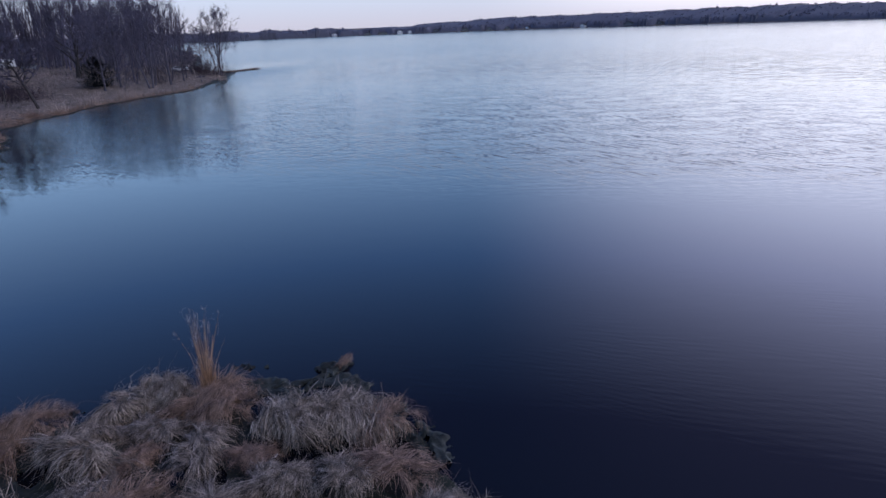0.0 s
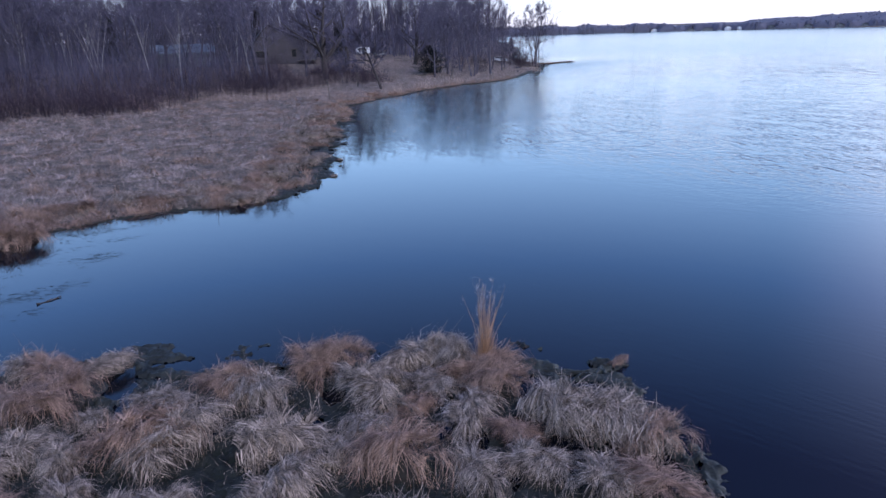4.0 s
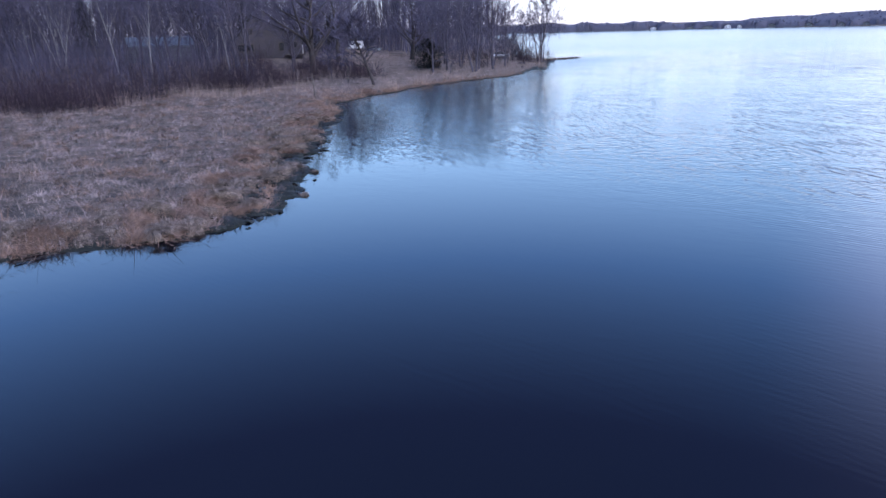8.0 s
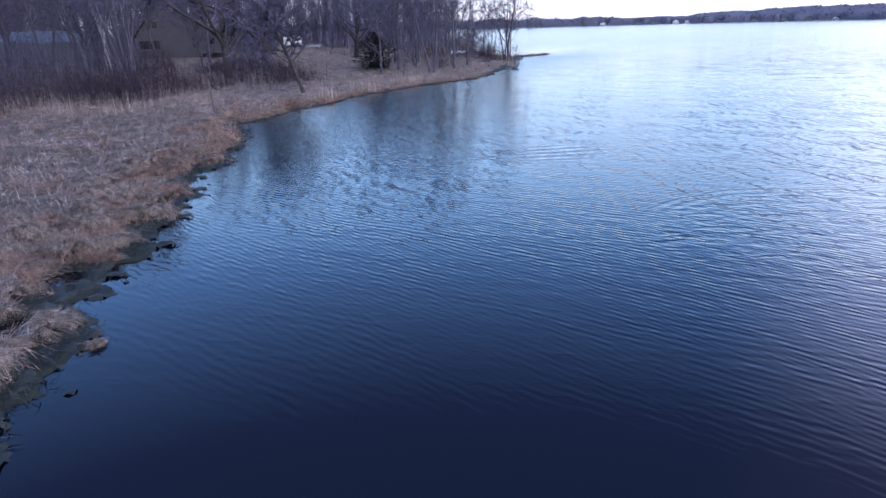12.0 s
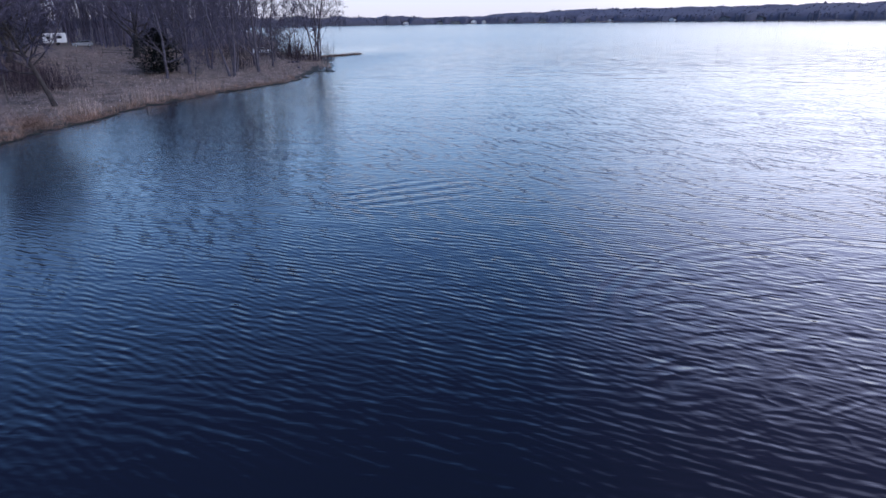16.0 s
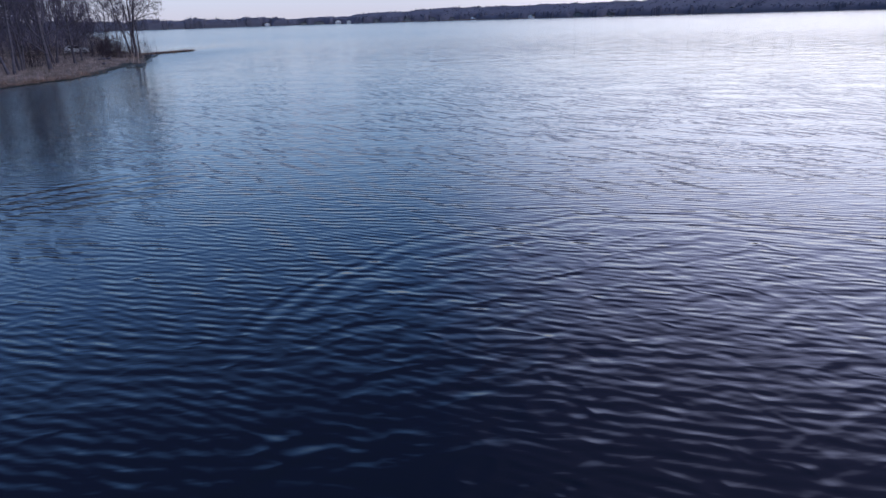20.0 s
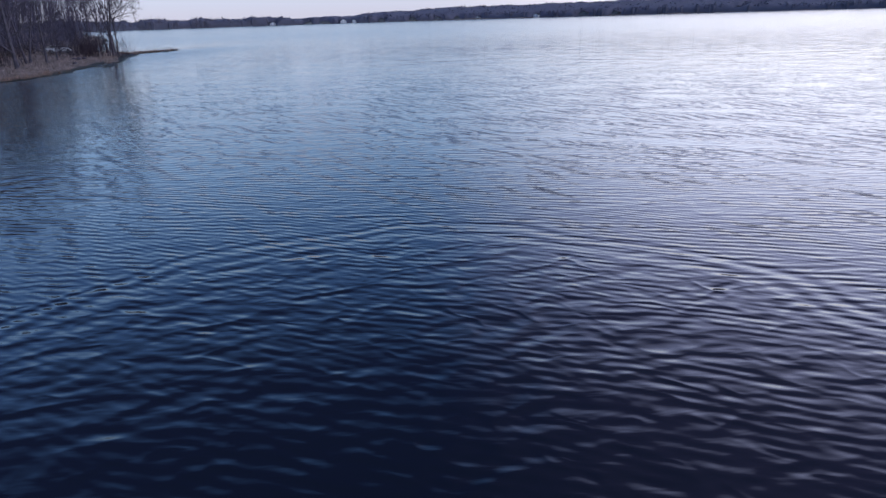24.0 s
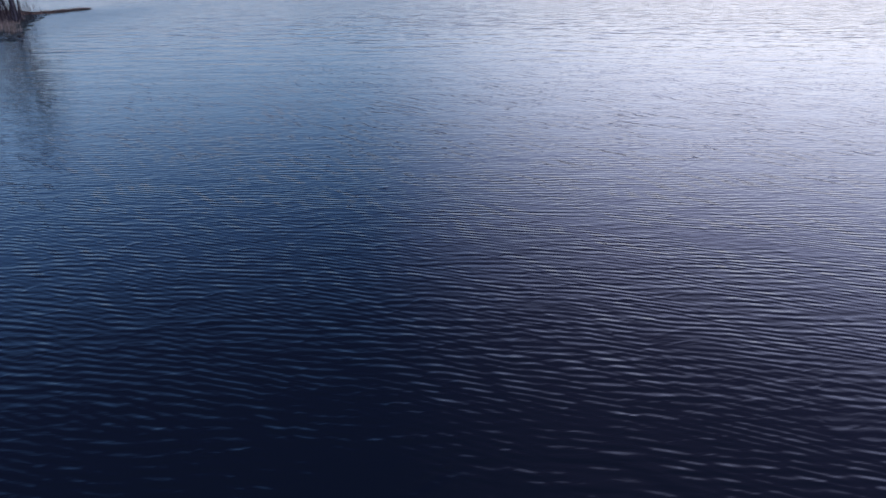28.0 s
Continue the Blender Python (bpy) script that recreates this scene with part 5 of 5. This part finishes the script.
    # bare crowns that stand out of the mass
    m = len(P)
    roots = np.column_stack([P, z])
    L = hh * g.uniform(0.95, 1.16, m)
    p, w, s = blades(g, roots, L, g.uniform(0, 0.06, m), g.uniform(-0.1, 0.1, m), g.uniform(0, 6.28, m), g.uniform(0.3, 0.6, m), 2)
    i = np.repeat(np.arange(m), 11)
    k = len(i)
    fr = g.uniform(0.25, 1, k)[:, None]
    q = p[i, 0] * (1 - fr) + p[i, 1] * fr
    p2, w2, s2 = blades(g, q, L[i] * g.uniform(0.10, 0.24, k), g.uniform(0.3, 1.3, k), g.uniform(-0.3, 0.2, k), g.uniform(0, 6.28, k), g.uniform(0.25, 0.6, k), 2)
    ob = new("far_crowns", join_ribbons("far_crowns", (p, w, s), (p2, w2, s2), M_HAZY_WOOD))
    tagged(ob, "bare crowns of the woods across the lake", "woods", kind="stuff")


hazy_far_wood()


def gable_house(name, w, d, eave, ridge, wall, roof, label, windows=(), group="", off=0.5, over=0.4):
    """A house whose gable faces -y; off: where along the width the ridge stands."""
    ob = new(name)
    a = w * off - w / 2
    part("wall", prism([(-w / 2, -0.5), (w / 2, -0.5), (w / 2, eave), (a, ridge), (-w / 2, eave)], 0, d), wall, ob)
    sl, sr = (ridge - eave) / (a + w / 2), (ridge - eave) / (w / 2 - a)
    prof = [(-w / 2 - over, eave - sl * over + 0.02), (a, ridge + 0.02), (w / 2 + over, eave - sr * over + 0.02), (w / 2 + over, eave - sr * over + 0.42), (a, ridge + 0.46), (-w / 2 - over, eave - sl * over + 0.42)]
    part("roof", prism(prof, -over, d + over), roof, ob)
    for x, z, ww, hh in windows:
        win = part("window", box(x - ww / 2 - 0.08, x + ww / 2 + 0.08, -0.05, 0.05, z - hh / 2 - 0.08, z + hh / 2 + 0.08), M_WHITE if wall is not M_BROWN else M_WOOD, ob)
        part("pane", box(x - ww / 2, x + ww / 2, -0.07, -0.02, z - hh / 2, z + hh / 2), M_GLASS, win)
    return tagged(ob, label, "house", group)


ob = gable_house("brown_house", 14.4, 11.0, 4.2, 8.9, M_BROWN, M_DARKROOF, "brown wooden house with a steep dark gable roof behind the trees",
                 [(2.6, 2.6, 1.1, 1.7), (-5.2, 2.5, 3.4, 1.4), (-3.9, 5.9, 0.9, 1.1), (5.6, 2.9, 0.9, 1.1)], off=0.28)
part("chimney", box(-1.0, -0.2, 2, 3, 6, 10.2, 0.03), M_BROWN, ob)
part("deck", box(3.2, 7.6, -2.6, -0.1, 0.75, 0.95, 0.02), M_WOOD, ob, "pale wooden deck")
ob.matrix_world = pose(-29.0, 159, 2.7, 0, 0, 12)
ob = gable_house("grey_house", 12.0, 14.0, 3.9, 5.6, M_GREYWALL, M_PALEROOF, "long grey house with a pale metal roof seen through the wood",
                 [(-3, 1.9, 1.6, 1.3), (3, 1.9, 1.6, 1.3)])
ob.matrix_world = pose(-45.5, 160, 2.0, 0, 0, 103)
for x, y, w, e, r, grey, turn in FARHOUSES:
    ob = gable_house("lake_house", w, 8, e, r, M_GREYWALL if grey else M_WHITE, M_DARKROOF, "small grey house on the far shore" if grey else "small white house on the far shore",
                     [(-w * 0.25, 1.6, 1.4, 1.2), (w * 0.25, 1.6, 1.4, 1.2)], "houses across the lake")
    ob.matrix_world = pose(x, y, max(spot(x, y), 0.1), 0, 0, -turn)


# ---- vehicles, shed and posts ----
def car(paint, label):
    """A parked hatchback: body, glasshouse, wheels and lights."""
    ob = new("car")
    prof = [(-2.2, 0.32), (-2.22, 0.75), (-2.05, 0.95), (-0.95, 1.02), (-0.2, 1.45), (1.35, 1.48), (2.05, 1.02), (2.2, 0.9), (2.22, 0.35)]
    bm = prism(prof, -0.87, 0.87)
    bmesh.ops.bevel(bm, geom=[e for e in bm.edges if abs(e.verts[0].co.y - e.verts[1].co.y) < 0.1], offset=0.09, segments=2, affect="EDGES")
    part("body", bm, paint, ob)
    for s in (-1, 1):
        part("side_window", prism([(-0.80, 1.03), (-0.14, 1.38), (1.25, 1.41), (1.75, 1.05)], s * 0.86, s * 0.885), M_GLASS, ob)
        for x in (-1.4, 1.4):
            bm = bmesh.new()
            bmesh.ops.create_cone(bm, cap_ends=True, segments=18, radius1=0.33, radius2=0.33, depth=0.22, matrix=pose(x, s * 0.80, 0.33, 90))
            wheel = part("wheel", bm, M_TYRE, ob)
            bm = bmesh.new()
            bmesh.ops.create_cone(bm, cap_ends=True, segments=14, radius1=0.2, radius2=0.16, depth=0.04, matrix=pose(x, s * 0.92, 0.33, 90))
            part("rim", bm, M_STEEL, wheel)
        part("headlight", box(-2.24, -2.05, s * 0.62 - 0.16, s * 0.62 + 0.16, 0.66, 0.8, 0.03), M_GLASS, ob)
    part("windscreen", prism([(-0.93, 1.045), (-0.24, 1.46), (-0.27, 1.475), (-0.97, 1.06)], -0.72, 0.72), M_GLASS, ob)
    part("rear_window", prism([(1.40, 1.49), (1.97, 1.10), (2.0, 1.115), (1.43, 1.505)], -0.70, 0.70), M_GLASS, ob)
    return tagged(ob, label, "car", "parked cars")


ob = car(M_CARWHITE, "white car parked under the trees on the point")
ob.matrix_world = pose(29.0, 188.5, spot(29, 188.5), 0, 0, 172)
ob = car(M_CARGREY, "silver car parked beside a white camper")
ob.matrix_world = pose(-6.6, 219, spot(-6.6, 219), 0, 0, 10)


def camper():
    ob = new("camper")
    part("body", box(-2.4, 2.4, -1.1, 1.1, 0.55, 2.75, 0.15), M_WHITE, ob)
    for x, w in ((-1.3, 0.9), (0.9, 1.1)):
        part("window", box(x - w / 2, x + w / 2, -1.13, -1.05, 1.5, 2.1, 0.03), M_GLASS, ob)
    part("door", box(-0.35, 0.3, -1.125, -1.06, 0.7, 2.5, 0.02), M_GREYWALL, ob)
    for s in (-1, 1):
        bm = bmesh.new()
        bmesh.ops.create_cone(bm, cap_ends=True, segments=18, radius1=0.36, radius2=0.36, depth=0.24, matrix=pose(0.5, s * 0.98, 0.36, 90))
        part("wheel", bm, M_TYRE, ob)
    part("tow_bar", box(-3.5, -2.35, -0.06, 0.06, 0.5, 0.6, 0.01), M_STEEL, ob)
    return tagged(ob, "white camper trailer parked among the trees", "camper")


ob = camper()
ob.matrix_world = pose(-12.2, 222, spot(-12.2, 222), 0, 0, 8)


def post(x, y, h, r, lean, label, mat=None):
    pl = Pile()
    pl.tube([(0, 0, -0.4), (0.01, 0, h * 0.5), (0.03, 0.01, h * 0.97), (0.03, 0.01, h)], [r, r * 0.95, r * 0.85, r * 0.5], 7)
    ob = part("post", pl.mesh("post", mat or M_WOOD, True), None, None)
    ob.matrix_world = pose(x, y, spot(x, y), 0, lean, 0)
    return tagged(ob, label, "post", "posts on the shore meadow")


post(-12.6, 90.2, 3.0, 0.07, -4, "thin dead snag standing in the marsh")
for x, y, h in [(24.5, 172, 1.7), (20.0, 176, 1.5), (30.8, 163.5, 1.6), (-9.5, 112, 2.6), (14.2, 178, 1.5)]:
    post(x, y, h, 0.08, 2, "weathered wooden post in the dead grass")
ob = gable_house("garden_shed", 3.0, 4.0, 2.5, 3.9, M_WHITE, M_DARKROOF, "small white shed with a pointed gable behind the oak", [(0.0, 1.5, 0.7, 0.8)], over=0.2)
ob.matrix_world = pose(-25.4, 178, spot(-25.4, 178), 0, 0, 8)


def rail_fence(x0, y0, x1, y1, n):
    ob = new("rail_fence")
    for i in range(n + 1):
        t = i / n
        x, y = x0 + (x1 - x0) * t, y0 + (y1 - y0) * t
        z = spot(x, y)
        part("fence_post", box(x - 0.07, x + 0.07, y - 0.07, y + 0.07, z - 0.3, z + 1.15, 0.01), M_WOOD, ob)
        if i < n:
            x2, y2 = x0 + (x1 - x0) * (i + 1) / n, y0 + (y1 - y0) * (i + 1) / n
            for hgt in (0.5, 0.95):
                pl = Pile()
                pl.tube([(x, y - 0.08, z + hgt), (x2, y2 - 0.08, spot(x2, y2) + hgt)], [0.06, 0.055], 6)
                part("rail", pl.mesh("rail", M_WOOD), None, ob)
    return tagged(ob, "low weathered rail fence along the shore drive", "fence")


rail_fence(-2.0, 178.0, 26.0, 176.0, 9)
for i, (x, y, r) in enumerate([(27.5, 155, 0.5), (28.3, 155.6, 0.4), (26.9, 155.4, 0.35), (25.0, 141.5, 0.3)]):
    bm = bmesh.new()
    bmesh.ops.create_icosphere(bm, subdivisions=2, radius=r)
    for v in bm.verts:
        v.co *= 0.85 + 0.3 * noise.noise(v.co * 2 + Vector((i * 3, 0, 0)))
        v.co.z *= 0.6
    ob = part("boulder", bm, M_BARK, None)
    ob.location = (x, y, max(spot(x, y), 0) + r * 0.25)
    tagged(ob, "dark rounded boulder on the shore of the point", "rock", "boulders")
